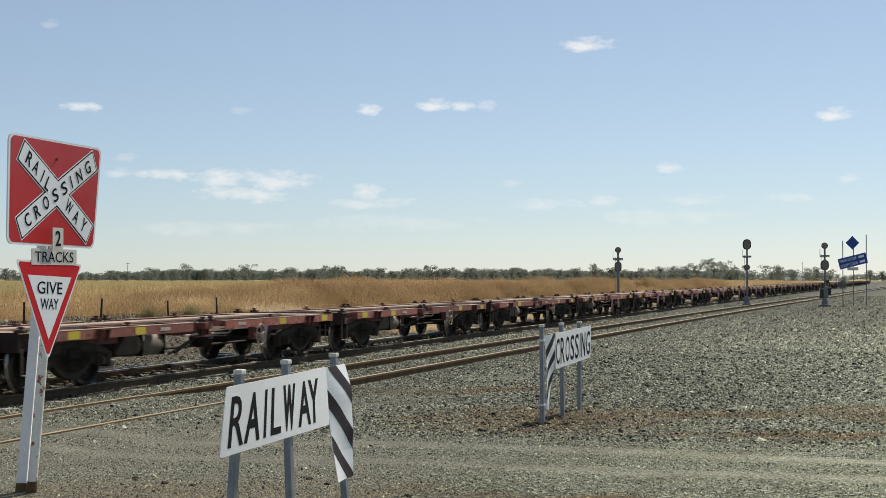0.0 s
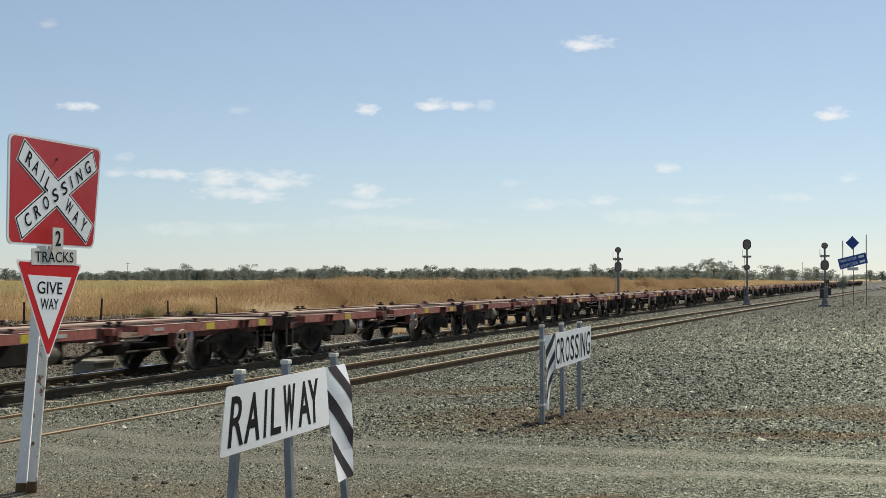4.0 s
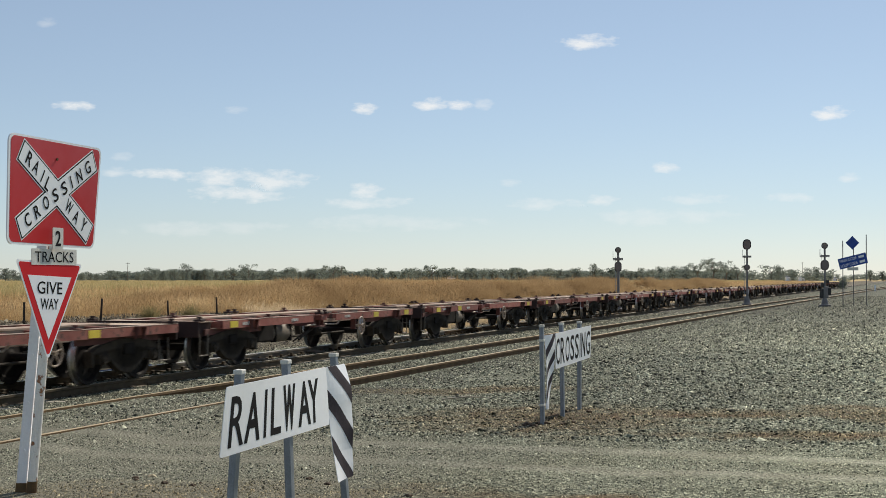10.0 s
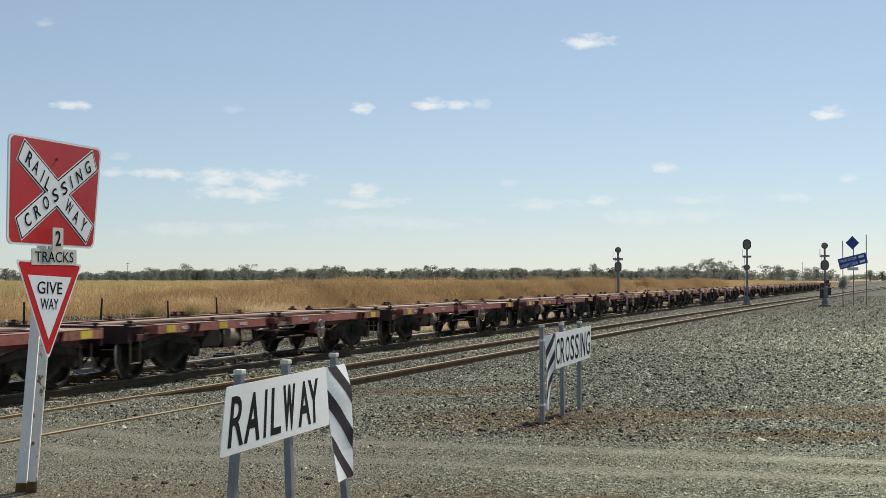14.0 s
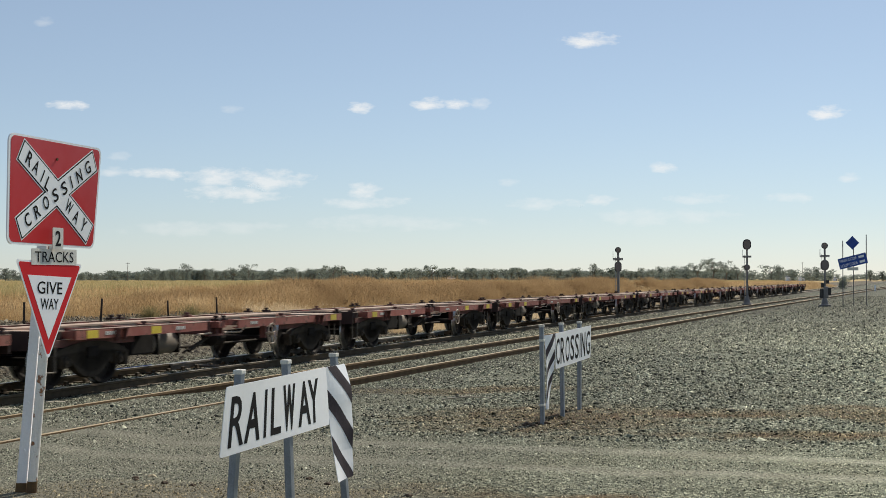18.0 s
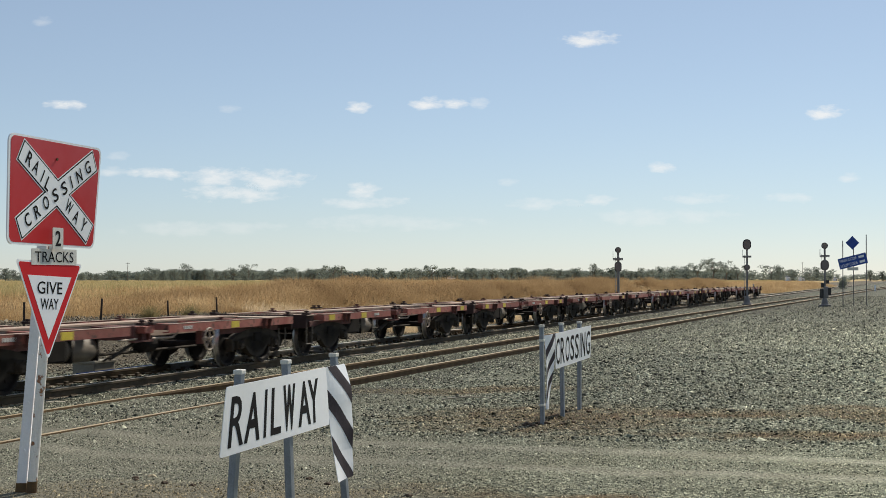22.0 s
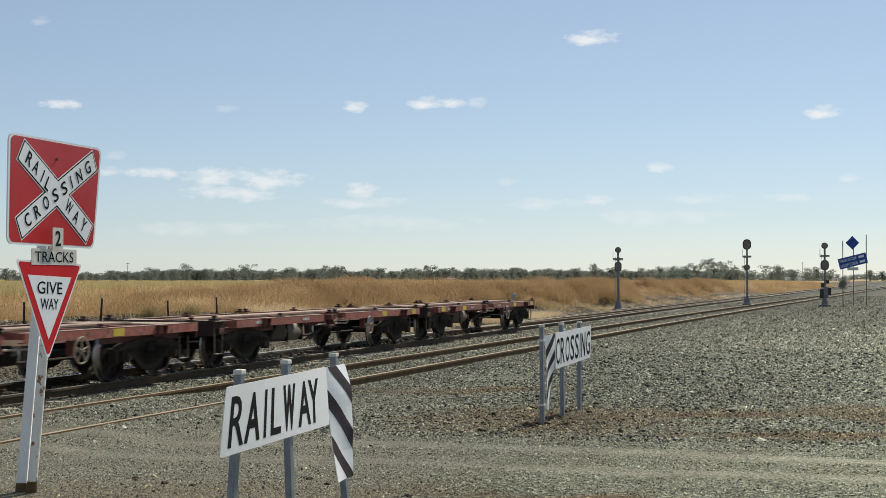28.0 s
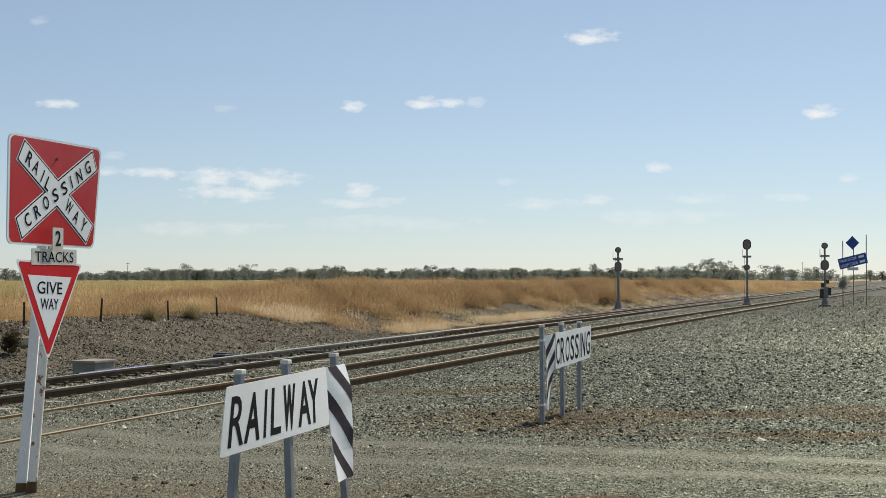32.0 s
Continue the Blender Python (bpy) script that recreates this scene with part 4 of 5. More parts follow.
word_board("RAILWAY", ((-1.355, 8.6, 0.658), (-0.849, 10.6, 0.658), (-0.878, 10.6, 1.087), (-1.315, 8.6, 1.091)), (2.05, 0.43),
           ((0.052, 0.173), (0.180, 0.310), (0.345, 0.366), (0.408, 0.501), (0.521, 0.642), (0.673, 0.801), (0.782, 0.895)),
           (((-1.347, 9.05, 0.349), (-1.301, 9.05, 1.142)), ((-1.066, 9.88, 0.222), (-1.097, 9.88, 1.157)), ((-0.754, 10.95, 0.054), (-0.846, 10.95, 1.147))),
           railway_panel, ((-0.185, 0.16, 0.38), (0.19, 0.165, 0.40), (0.59, 0.15, 0.38)))
crossing_board = word_board("CROSSING", ((1.420, 17.81, 0.608), (2.059, 19.75, 0.646), (2.068, 19.75, 1.095), (1.420, 17.81, 1.057)), (2.03, 0.449),
           ((0.01, 0.10), (0.125, 0.237), (0.260, 0.370), (0.393, 0.500), (0.525, 0.631), (0.663, 0.683), (0.712, 0.828), (0.856, 0.974)),
           (((1.221, 17.35, -0.029), (1.211, 17.35, 1.155)), ((1.556, 18.40, 0.002), (1.540, 18.40, 1.146)), ((1.860, 19.30, 0.006), (1.862, 19.30, 1.139))),
           crossing_panel, ((0.20, 0.13, -0.28), (0.49, 0.13, -0.28), (0.78, 0.13, -0.28)))
for z in (0.99, 0.20):
    cl = box(bmesh.new(), (0, 0, 0), (0.086, 0.066, 0.028), Matrix.Rotation(radians(71), 4, "Z"), bevel=0.004)
    bmesh.ops.transform(cl, matrix=crossing_board.matrix_basis.inverted() @ Matrix.Translation((1.2155, 17.35, z)), verts=cl.verts)
    part("clamp", cl, M_PLATE, crossing_board, "pale steel strap clamped round the post")


# ---- signals and lineside equipment ----
def signal(x, y, top, heads, label):
    g = gz(x, y)
    s = thing("railway_signal", pose(x, y, g, 0, 0, -math.degrees(MAIN.th) * 0.5), label, "railway signal", "colour light signals")
    H = top - g
    part("mast", rod(bmesh.new(), (0, 0, 0), (0, 0, H - 0.3), 0.062, 14), M_MAST, s)
    b = box(bmesh.new(), (0, 0, 0.06), (0.7, 0.7, 0.14), bevel=0.02)
    rod(b, (0, 0, 0.12), (0, 0, 0.62), 0.26, 14, 0.10)
    part("base", b, M_MAST, s)
    for z, wd, ht in heads:
        z -= g
        hb = slab(bmesh.new(), [(wd / 2 * math.cos(a), (ht - wd) / 2 * (1 if math.sin(a) > 0 else -1) + wd / 2 * math.sin(a)) for a in (-math.tau * (i + 0.5) / 24 for i in range(24))], 0.02, Matrix.Translation((0, 0.02, z)))
        head = part("signal_head", hb, M_SIGNAL, s, "round-ended black signal backboard")
        cs = slab(bmesh.new(), [(wd * 0.39 * math.cos(a), (ht - wd) / 2 * (1 if math.sin(a) > 0 else -1) + wd * 0.39 * math.sin(a)) for a in (-math.tau * (i + 0.5) / 20 for i in range(20))], 0.2, Matrix.Translation((0, -0.18, z)))
        part("lamp_case", cs, M_BACKBOARD, head, "weathered brown-grey lamp housing")
        for k in ((-0.12, 0.12) if ht > wd * 1.2 else (0.0,)):
            part("hood", lathe(bmesh.new(), [(0.085, 0), (0.095, 0), (0.095, 0.16), (0.085, 0.16)], Matrix.Translation((0, 0.04, z + k)) @ Matrix.Rotation(radians(90), 4, "Z"), 14), M_SIGNAL, head)
    z = (heads[0][0] + heads[1][0]) / 2 - g
    pl = box(bmesh.new(), (0, 0.02, z - 0.1), (0.58, 0.35, 0.03))
    box(pl, (0, -0.15, z - 0.03), (0.58, 0.02, 0.1))
    part("platform", pl, M_MAST, s)
    ld = bmesh.new()
    for e in (-0.12, 0.12):
        rod(ld, (e - 0.05, 0.16, 0.2), (e - 0.05, 0.16, z + 0.1), 0.014, 6)
    for i in range(int((z + 0.0) / 0.3)):
        rod(ld, (-0.17, 0.16, 0.3 + i * 0.3), (0.07, 0.16, 0.3 + i * 0.3), 0.012, 6)
    for e, y in ((-0.30, -0.15), (-0.30, 0.2)):
        rod(ld, (e, y, z - 0.1), (e, y, z + 0.42), 0.008, 6)
    rod(ld, (-0.30, -0.15, z + 0.42), (-0.30, 0.2, z + 0.42), 0.008, 6)
    part("ladder", ld, M_GALV, s)
    return s


signal(10.45, 84.3, 3.62, ((3.43, 0.36, 0.36), (2.43, 0.42, 0.62)), "two-head colour light signal standing beyond the main line")
signal(21.2, 98.5, 4.43, ((4.10, 0.58, 0.74), (2.50, 0.42, 0.42)), "two-head colour light signal between the tracks")
s3 = signal(24.95, 92.3, 4.1, ((3.87, 0.42, 0.42), (2.60, 0.54, 0.70)), "two-head colour light signal with a cabinet at its foot")
part("foot_cabinet", box(bmesh.new(), (0.06, 0.0, 0.95), (0.30, 0.3, 0.75), bevel=0.02), M_MAST, s3)
for dx, z, w, h in ((-0.22, 0.85, 0.22, 0.6), (0.28, 1.0, 0.2, 0.5), (-0.17, 1.4, 0.18, 0.3), (0.17, 1.62, 0.18, 0.24)):
    part("equipment_box", box(bmesh.new(), (dx, -0.05, z), (w, 0.22, h), bevel=0.02), M_SIGNAL, s3, "dark equipment box strapped to the mast")


def blue_signs():
    x, y = 26.75, 92.3
    g = gz(x, y)
    b = thing("lineside_sign", pose(x, y, g), "blue diamond and tilted blue rectangular board on three thin poles", "railway sign")
    for dx, h in ((-0.62, 4.2), (0.08, 4.1), (0.92, 4.6)):
        part("pole", rod(bmesh.new(), (dx, 0, -0.1), (dx, 0, h - g), 0.03, 8), M_MAST, b)
    part("diamond", slab(bmesh.new(), [(-0.45, 0), (0, 0.45), (0.45, 0), (0, -0.45)], 0.01, Matrix.Translation((0, -0.05, 4.06 - g))), M_SIGNBLUE, b, "blue diamond plate")
    tm = Matrix.Translation((0.02, -0.05, 2.87 - g)) @ Matrix.Rotation(radians(-14), 4, "Y")
    bd = part("board", slab(bmesh.new(), rounded(1.88, 0.70, 0.04), 0.01, tm), M_SIGNBLUE, b, "tilted blue board with two lines of white characters")
    for z, word in ((0.16, "MAIN CODE"), (-0.16, "LOOP CODE")):
        part("lettering", letters(word, 1.12, 0.19), M_WHITE, bd, "white lettering", at=tm @ Matrix.Translation((-0.28, -0.008, z)))
        part("writing_bar", box(bmesh.new(), (0.60, -0.006, z), (0.36, 0.004, 0.15), tm), M_WHITE, bd)
    part("lower_plate", slab(bmesh.new(), rounded(0.72, 0.2, 0.02), 0.01, Matrix.Translation((0.02, -0.05, 2.36 - g))), M_PLATE, b)
    return b


blue_signs()


def marker_post():
    x, y = 62.4, 204.0
    c = thing("marker_post", pose(x, y, gz(x, y), 0, 0, -18), "short white marker post standing beside the far tracks", "marker post")
    part("post", box(bmesh.new(), (0, 0, 0.4), (0.24, 0.16, 0.9), bevel=0.03), M_WHITE, c)
    part("cap", box(bmesh.new(), (0, 0, 0.87), (0.28, 0.2, 0.05), bevel=0.01), M_PLATE, c)


marker_post()


def pit_cover():
    x, y = -7.01, 28.4
    c = thing("concrete_pit", pose(x, y, gz(x, y), 0, 0, 72), "low pale concrete pit box beside the main line", "concrete pit")
    part("box", box(bmesh.new(), (0, 0, 0.08), (0.76, 0.5, 0.26), bevel=0.02), M_CONCRETE, c)
    part("lid", box(bmesh.new(), (0, 0, 0.235), (0.82, 0.55, 0.06), bevel=0.015), M_CONCRETE, c)


pit_cover()
FENCE = ((30.2, 0.60), (33.75, 0.64), (37.5, 0.58), (40.65, 0.62))
for s, h in FENCE:
    px, py = MAIN.at(s, MAIN_C - 7.0)
    bm = bmesh.new()
    for a in (0, 120, 240):
        box(bm, (0, 0.018, h / 2 - 0.1), (0.010, 0.024, h + 0.2), Matrix.Rotation(radians(a), 4, "Z"))
    tagged(part("fence_post", bm, M_PICKET, at=pose(px, py, gz(px, py), 0, random.uniform(-3, 3), 20)), "dark steel star picket standing in dry grass", "fence post", "fence posts")


# ---- plants ----
rng = np.random.default_rng(4)


def blades(pos, height, width, lean, per, material, name, label, spread=0.16):
    """Thin pointed blades in tufts, as one mesh."""
    n = len(pos) * per
    base = np.repeat(pos, per, 0)
    hh = np.repeat(height, per) * rng.uniform(0.35, 1.08, n)
    sp = np.repeat(width, per)
    a = rng.uniform(0, math.tau, n)
    bx, by = base[:, 0] + rng.normal(0, spread, n), base[:, 1] + rng.normal(0, spread, n)
    l = lean * hh * rng.uniform(0.0, 1.3, n) ** 1.6
    b = rng.uniform(0, math.tau, n)
    w = sp * rng.uniform(0.5, 1.2, n) / 2
    z = base[:, 2] - 0.03
    p0 = np.stack([bx - w * np.cos(a), by - w * np.sin(a), z], 1)
    p1 = np.stack([bx + w * np.cos(a), by + w * np.sin(a), z], 1)
    p2 = np.stack([bx + l * np.cos(b), by + l * np.sin(b), z + hh], 1)
    v = np.stack([p0, p1, p2], 1).reshape(-1, 3)
    f = np.arange(n * 3).reshape(-1, 3)
    return tagged(new(name, flat_mesh(name, v, f, material)), label, "grass", kind="stuff")


def fuzz(pos, height, per, spread, material, name, label):
    """Short thin slivers that hang at every slant in the upper part of a stand of grass."""
    n = len(pos) * per
    base, hh = np.repeat(pos, per, 0), np.repeat(height, per)
    t = 0.12 + 0.92 * rng.random(n) ** 0.8
    c = base + np.stack([rng.normal(0, spread, n), rng.normal(0, spread, n), hh * t], 1)
    u = rng.normal(0, 1, (n, 3)) + (0, 0, 2.0)
    u /= np.linalg.norm(u, axis=1)[:, None]
    v = np.cross(u, rng.normal(0, 1, (n, 3)))
    v /= np.linalg.norm(v, axis=1)[:, None] + 1e-9
    ln = rng.uniform(0.06, 0.22, (n, 1))
    w = rng.uniform(0.003, 0.008, (n, 1))
    q = np.stack([c - v * w, c + v * w, c + u * ln], 1).reshape(-1, 3)
    return tagged(new(name, flat_mesh(name, q, np.arange(n * 3).reshape(-1, 3), material)), label, "grass", kind="stuff")


def scatter(n, smin, smax, dmin, dmax, power=1.0):
    """Random places behind the main line: along it and away from it."""
    s = smin + (smax - smin) * rng.random(n)
    d = dmin + (dmax - dmin) * rng.random(n) ** power
    x, y = MAIN.at(s, MAIN_C - d)
    keep = (y > 5) & (np.abs(x / np.maximum(y, 1)) < 0.36)
    return np.stack([x, y, ground_z(x, y)], 1)[keep], s[keep], d[keep]


def low(pos):
    """The stand is shorter on the open side, away from the rise."""
    return 0.62 + 0.38 * sstep(-0.155, -0.11, pos[:, 0] / pos[:, 1])


def grassland():
    pos, s, d = scatter(46000, 5, 95, 7.9, 45, 1.4)
    pos = pos[(pos[:, 0] / pos[:, 1] > -0.125 + rng.normal(0, 0.012, len(pos))) | (d < 15 + rng.normal(0, 2.5, len(pos)))]
    k = 0.72 + 0.24 * waves(pos[:, 0], pos[:, 1], 0.33) + 0.2 * waves(pos[:, 1], pos[:, 0], 0.9) + rng.normal(0, 0.1, len(pos))
    k = np.clip(k, 0.25, 1.3) * low(pos)
    blades(pos, 0.9 * k, np.full(len(pos), 0.009), 0.5, 12, M_GRASS, "tall_grass", "tall dry straw-coloured grass on the bank", 0.4)
    fuzz(pos, 0.9 * k, 18, 0.3, M_GRASS, "grass_heads", "feathery dry seed heads over the tall grass")
    pos, s, d = scatter(40000, 66, 330, 3.2, 120, 1.5)
    ok = d > 6.4 + 1.2 * waves(pos[:, 0], pos[:, 1], 0.3) + 0.9 * sstep(100, 85, s) - 3.8 * sstep(150, 200, s)
    pos = pos[ok & ((pos[:, 0] / pos[:, 1] > -0.12) | (d < 40))]
    blades(pos, 0.95 * (0.75 + 0.25 * waves(pos[:, 0], pos[:, 1], 0.2)), np.full(len(pos), 0.04), 0.7, 10, M_GRASS, "far_grass", "dry grass stretching along the line", 0.4)
    pos, s, d = scatter(36000, -40, 700, 45, 420, 1.3)
    blades(pos, 0.75 * (0.8 + 0.2 * waves(pos[:, 0], pos[:, 1], 0.1)), np.full(len(pos), 0.09), 0.6, 9, M_GREENGRASS, "paddock_grass", "pale olive and straw paddock grass", 0.7)
    # greener, shorter growth in the open paddock behind the fence
    pos, s, d = scatter(26000, 5, 95, 13, 60, 1.2)
    ok = pos[:, 0] / pos[:, 1] < -0.10 + rng.normal(0, 0.01, len(pos))
    blades(pos[ok], np.full(ok.sum(), 0.42), np.full(ok.sum(), 0.03), 0.7, 9, M_GREENGRASS, "meadow_grass", "short olive and straw grass behind the fence", 0.4)
    # domed clumps of taller brown reeds, thickest on the low rise
    cs = np.concatenate([rng.uniform(30, 112, 26), rng.uniform(45, 60, 16), rng.uniform(90, 175, 34)])
    cd = np.concatenate([rng.uniform(8.6, 24, 26), rng.uniform(9.0, 15, 16), rng.uniform(6.4, 9.5, 34)])
    wide = np.concatenate([rng.uniform(0.6, 1.3, 26), rng.uniform(1.0, 1.9, 16), rng.uniform(0.8, 1.6, 34)])
    P, Hh = [], []
    spots = [(*MAIN.at(c, MAIN_C - e), w) for c, e, w in zip(cs, cd, wide)]
    # the thick brown stand on the crest of the rise
    for i in range(34):
        f = i / 33
        spots.append((-5.6 + 17 * f + rng.normal(0, 0.5), 57.5 + 42 * f + rng.normal(0, 1.5), rng.uniform(0.9, 1.8)))
    spots += [(-5.7, 58.6, 1.9), (-4.6, 59.4, 2.0), (-3.5, 60.2, 1.9), (-2.5, 61.5, 1.7)]
    for x0, y0, w in spots:
        n = int(300 * w)
        a, r = rng.uniform(0, math.tau, n), w * np.sqrt(rng.random(n))
        x, y = x0 + r * np.cos(a), y0 + r * np.sin(a)
        P.append(np.stack([x, y, ground_z(x, y)], 1))
        Hh.append((0.85 + 0.22 * w) * (1 - 0.45 * (r / w) ** 2) * low(P[-1]))
    P, Hh = np.concatenate(P), np.concatenate(Hh)
    blades(P, Hh, np.full(len(Hh), 0.013), 0.8, 5, M_REED, "brown_reeds", "domed clumps of taller brown dried reeds", 0.07)
    fuzz(P, Hh, 9, 0.12, M_REED, "reed_heads", "feathery brown heads of the dried reeds")
    # pale straw lodged along the foot and the brow of the bank
    for s0, s1, d0, d1, n, hgt, m, cut in ((47, 74, 2.9, 3.9, 1500, 0.20, M_STRAW, 0.0), (43.5, 50, 5.6, 8.4, 1500, 0.24, M_STRAW, 0.0), (45.5, 58, 3.2, 8.6, 3000, 0.36, M_GRASS, 0.3), (46, 62, 5.6, 8.6, 2200, 0.5, M_REED, 0.15),
                                         (58, 80, 7.4, 8.6, 2400, 0.42, M_GRASS, -0.1), (55, 100, 3.8, 7.4, 2200, 0.18, M_STRAW, 0.45), (52, 100, 3.6, 7.6, 2600, 0.24, M_SHRUB, 0.35), (72, 112, 4.4, 7.4, 3600, 0.34, M_GRASS, 0.4), (78, 160, 2.9, 4.0, 1200, 0.20, M_STRAW, 0.5), (100, 175, 4.6, 7.6, 4200, 0.4, M_GRASS, 0.35)):
        pos, s, d = scatter(n, s0, s1, d0, d1)
        ok = waves(pos[:, 0], pos[:, 1], 0.7) + rng.normal(0, 0.2, len(pos)) > cut
        fuzz(pos[ok], hgt * rng.uniform(0.35, 1.5, ok.sum()), 22, 0.16, m, "lodged_straw", "pale flattened straw and short dry grass on the bank")
    # short dry growth on the bank slope
    pos, s, d = scatter(34000, 40, 150, 3.2, 8, 0.8)
    ok = waves(pos[:, 0], pos[:, 1], 0.5) + 0.12 * (d - 4.5) > 0.52 + 0.35 * (s > 57) * (s < 95) + rng.normal(0, 0.15, len(pos))
    blades(pos[ok], np.full(ok.sum(), 0.2), np.full(ok.sum(), 0.013), 0.9, 12, M_GRASS, "bank_grass", "short dry grass on the bank slope")


grassland()


def leaf_cloud(bm_verts, centre, radii, n, size):
    u = rng.normal(0, 1, (n, 3))
    u /= np.linalg.norm(u, axis=1)[:, None]
    p = centre + u * radii * (rng.random((n, 1)) ** 0.35)
    a = rng.normal(0, 1, (n, 3))
    a /= np.linalg.norm(a, axis=1)[:, None]
    b = np.cross(a, rng.normal(0, 1, (n, 3)))
    b /= np.linalg.norm(b, axis=1)[:, None] + 1e-9
    s = size * rng.uniform(0.6, 1.3, (n, 1))
    bm_verts.append(np.stack([p - a * s, p - b * s * 0.5, p + a * s, p + b * s * 0.5], 1).reshape(-1, 3))


def crown_mesh(kind):
    """Kinds 0, 1 and 3 are dense and leafy to the ground; 2 and 4 carry flat clumps on bare limbs."""
    vs = []
    n = {0: 17, 1: 22, 2: 13, 3: 19, 4: 11}[kind]
    for i in range(n):
        a = rng.uniform(0, math.tau)
        if kind in (2, 4):
            r = rng.uniform(0.08, 0.46)
            c = np.array([r * math.cos(a), r * math.sin(a), rng.uniform(0.40, 0.95) - 0.25 * r])
            rad = np.array([0.17, 0.17, 0.10]) * rng.uniform(0.7, 1.35)
        else:
            f = (i + 0.5) / n
            r = rng.uniform(0.05, 0.40) * (1.0 - 0.55 * f)
            c = np.array([r * math.cos(a), r * math.sin(a), 0.04 + 0.86 * f])
            rad = np.array([0.25, 0.25, 0.13]) * rng.uniform(0.75, 1.25) * (1.1 - 0.35 * f)
        leaf_cloud(vs, c, rad, 58, 0.036)
    v = np.concatenate(vs)
    return flat_mesh("crown", v, np.arange(len(v)).reshape(-1, 4), M_LEAF)


def trunk_mesh():
    bm = rod(bmesh.new(), (0, 0, -0.02), (0.02, 0.01, 0.45), 0.035, 8, 0.022)
    for i in range(5):
        a = math.tau * i / 5 + 0.4
        rod(bm, (0.01, 0, 0.28 + 0.05 * i), (0.3 * math.cos(a), 0.3 * math.sin(a), 0.62 + 0.05 * i), 0.018, 6, 0.006)
    return to_mesh(bm, "trunk")


CROWNS, TRUNK = [crown_mesh(i) for i in range(5)], trunk_mesh()
TRUNK.materials.append(M_BARK)


def tree(x, y, h, wide, kind, name="tree"):
    t = thing(name, Matrix.LocRotScale((x, y, gz(x, y)), Euler((0, 0, rng.uniform(0, 6))), (h * wide, h * wide, h)), "distant grey-green gum tree with an open uneven crown", "tree", "trees on the skyline")
    part("trunk", TRUNK, None, t)
    part("crown", CROWNS[kind], None, t)
    return t


def skyline():
    # a long belt of trees, thin at both ends, with taller ones towards the signals
    for i in range(250):
        px = rng.uniform(130, 1180)
        D = rng.uniform(820, 1250)
        h = (15 + 10 * rng.random() ** 2) / 2500 * D * (0.8 if px < 260 else 1.0)
        tree((px - 784) / 2500 * D, D, h, rng.uniform(0.9, 1.6), (0, 1, 3, 0, 1, 3, 0, 1, 2)[int(rng.integers(0, 9))])
    far = []
    for i in range(420):
        px, D = rng.uniform(-40, 1600), rng.uniform(1300, 2100)
        far.append(((px - 784) / 2500 * D, D, rng.uniform(8, 15) * (1.0 if 200 < px < 1310 else 0.7) / 2500 * D, rng.uniform(1.6, 2.8)))
    for i in range(520):
        px, D = rng.uniform(190, 1190), rng.uniform(1255, 1320)
        far.append(((px - 784) / 2500 * D, D, rng.uniform(10, 18) / 2500 * D, rng.uniform(1.6, 2.8)))
    for i in range(110):
        px, D = (rng.uniform(1150, 1480), rng.uniform(620, 800)) if i < 60 else (rng.uniform(1180, 1312), rng.uniform(640, 700))
        far.append(((px - 784) / 2500 * D, D, rng.uniform(10, 18) / 2500 * D + 1.5, rng.uniform(1.2, 2.0)))
    vs = []
    for x, y, h, wide in far:
        me = CROWNS[(0, 1, 3)[int(rng.integers(0, 3))]]
        co = np.empty(len(me.vertices) * 3)
        me.vertices.foreach_get("co", co)
        q = co.reshape(-1, 4, 3)[::5]
        c = q.mean(1, keepdims=True)
        vs.append(((c + (q - c) * 1.7) * (h * wide, h * wide, h) + (x, y, 0)).reshape(-1, 3))
    v = np.concatenate(vs)
    tagged(new("far_woods", flat_mesh("far_woods", v, np.arange(len(v)).reshape(-1, 4), M_LEAF)), "low grey-green scrub and woods on the skyline", "woods", kind="stuff")
    for px, up, wide, D in ((1052, 25, 0.9, 700), (1190, 20, 1.3, 640), (1212, 19, 1.3, 650), (1235, 28, 1.0, 620), (1262, 35, 1.0, 600), (1285, 30, 1.0, 610), (1305, 22, 1.2, 640),
                            (1365, 22, 1.3, 640), (1378, 19, 1.2, 660), (1402, 15, 1.2, 700), (1432, 18, 1.2, 690), (1446, 19, 1.0, 680), (10, 17, 1.3, 700), (24, 14, 1.4, 720), (330, 26, 1.0, 900), (440, 27, 0.9, 900), (590, 24, 1.2, 880),
                            (600, 22, 1.0, 900), (765, 24, 1.3, 860), (1170, 20, 1.3, 700), (1540, 14, 1.4, 900), (1562, 12, 1.6, 900)):
        tree((px - 784) / 2500 * D, D, up / 2500 * D + 2.2, wide, (2 if up > 24 else 4) if up in (35, 30, 28, 27, 22, 24) else (0, 1, 3)[int(rng.integers(0, 3))])


skyline()


def farm_shed(px, D, wide, high):
    x, y = (px - 784) / 2500 * D, D
    sh = thing("farm_shed", pose(x, y, gz(x, y), 0, 0, 8), "small white farm shed far off before the trees", "shed", "far sheds")
    part("wall", box(bmesh.new(), (0, 0, high * 0.36), (wide, wide * 0.6, high * 0.72)), M_WHITE, sh)
    part("roof", slab(bmesh.new(), [(-wide * 0.53, high * 0.70), (0, high), (wide * 0.53, high * 0.70)], wide * 0.64, Matrix.Translation((0, -wide * 0.32, 0))), M_GALV, sh)
    part("door", box(bmesh.new(), (wide * 0.2, -wide * 0.3 - 0.03, high * 0.28), (wide * 0.2, 0.06, high * 0.5)), M_MAST, sh)


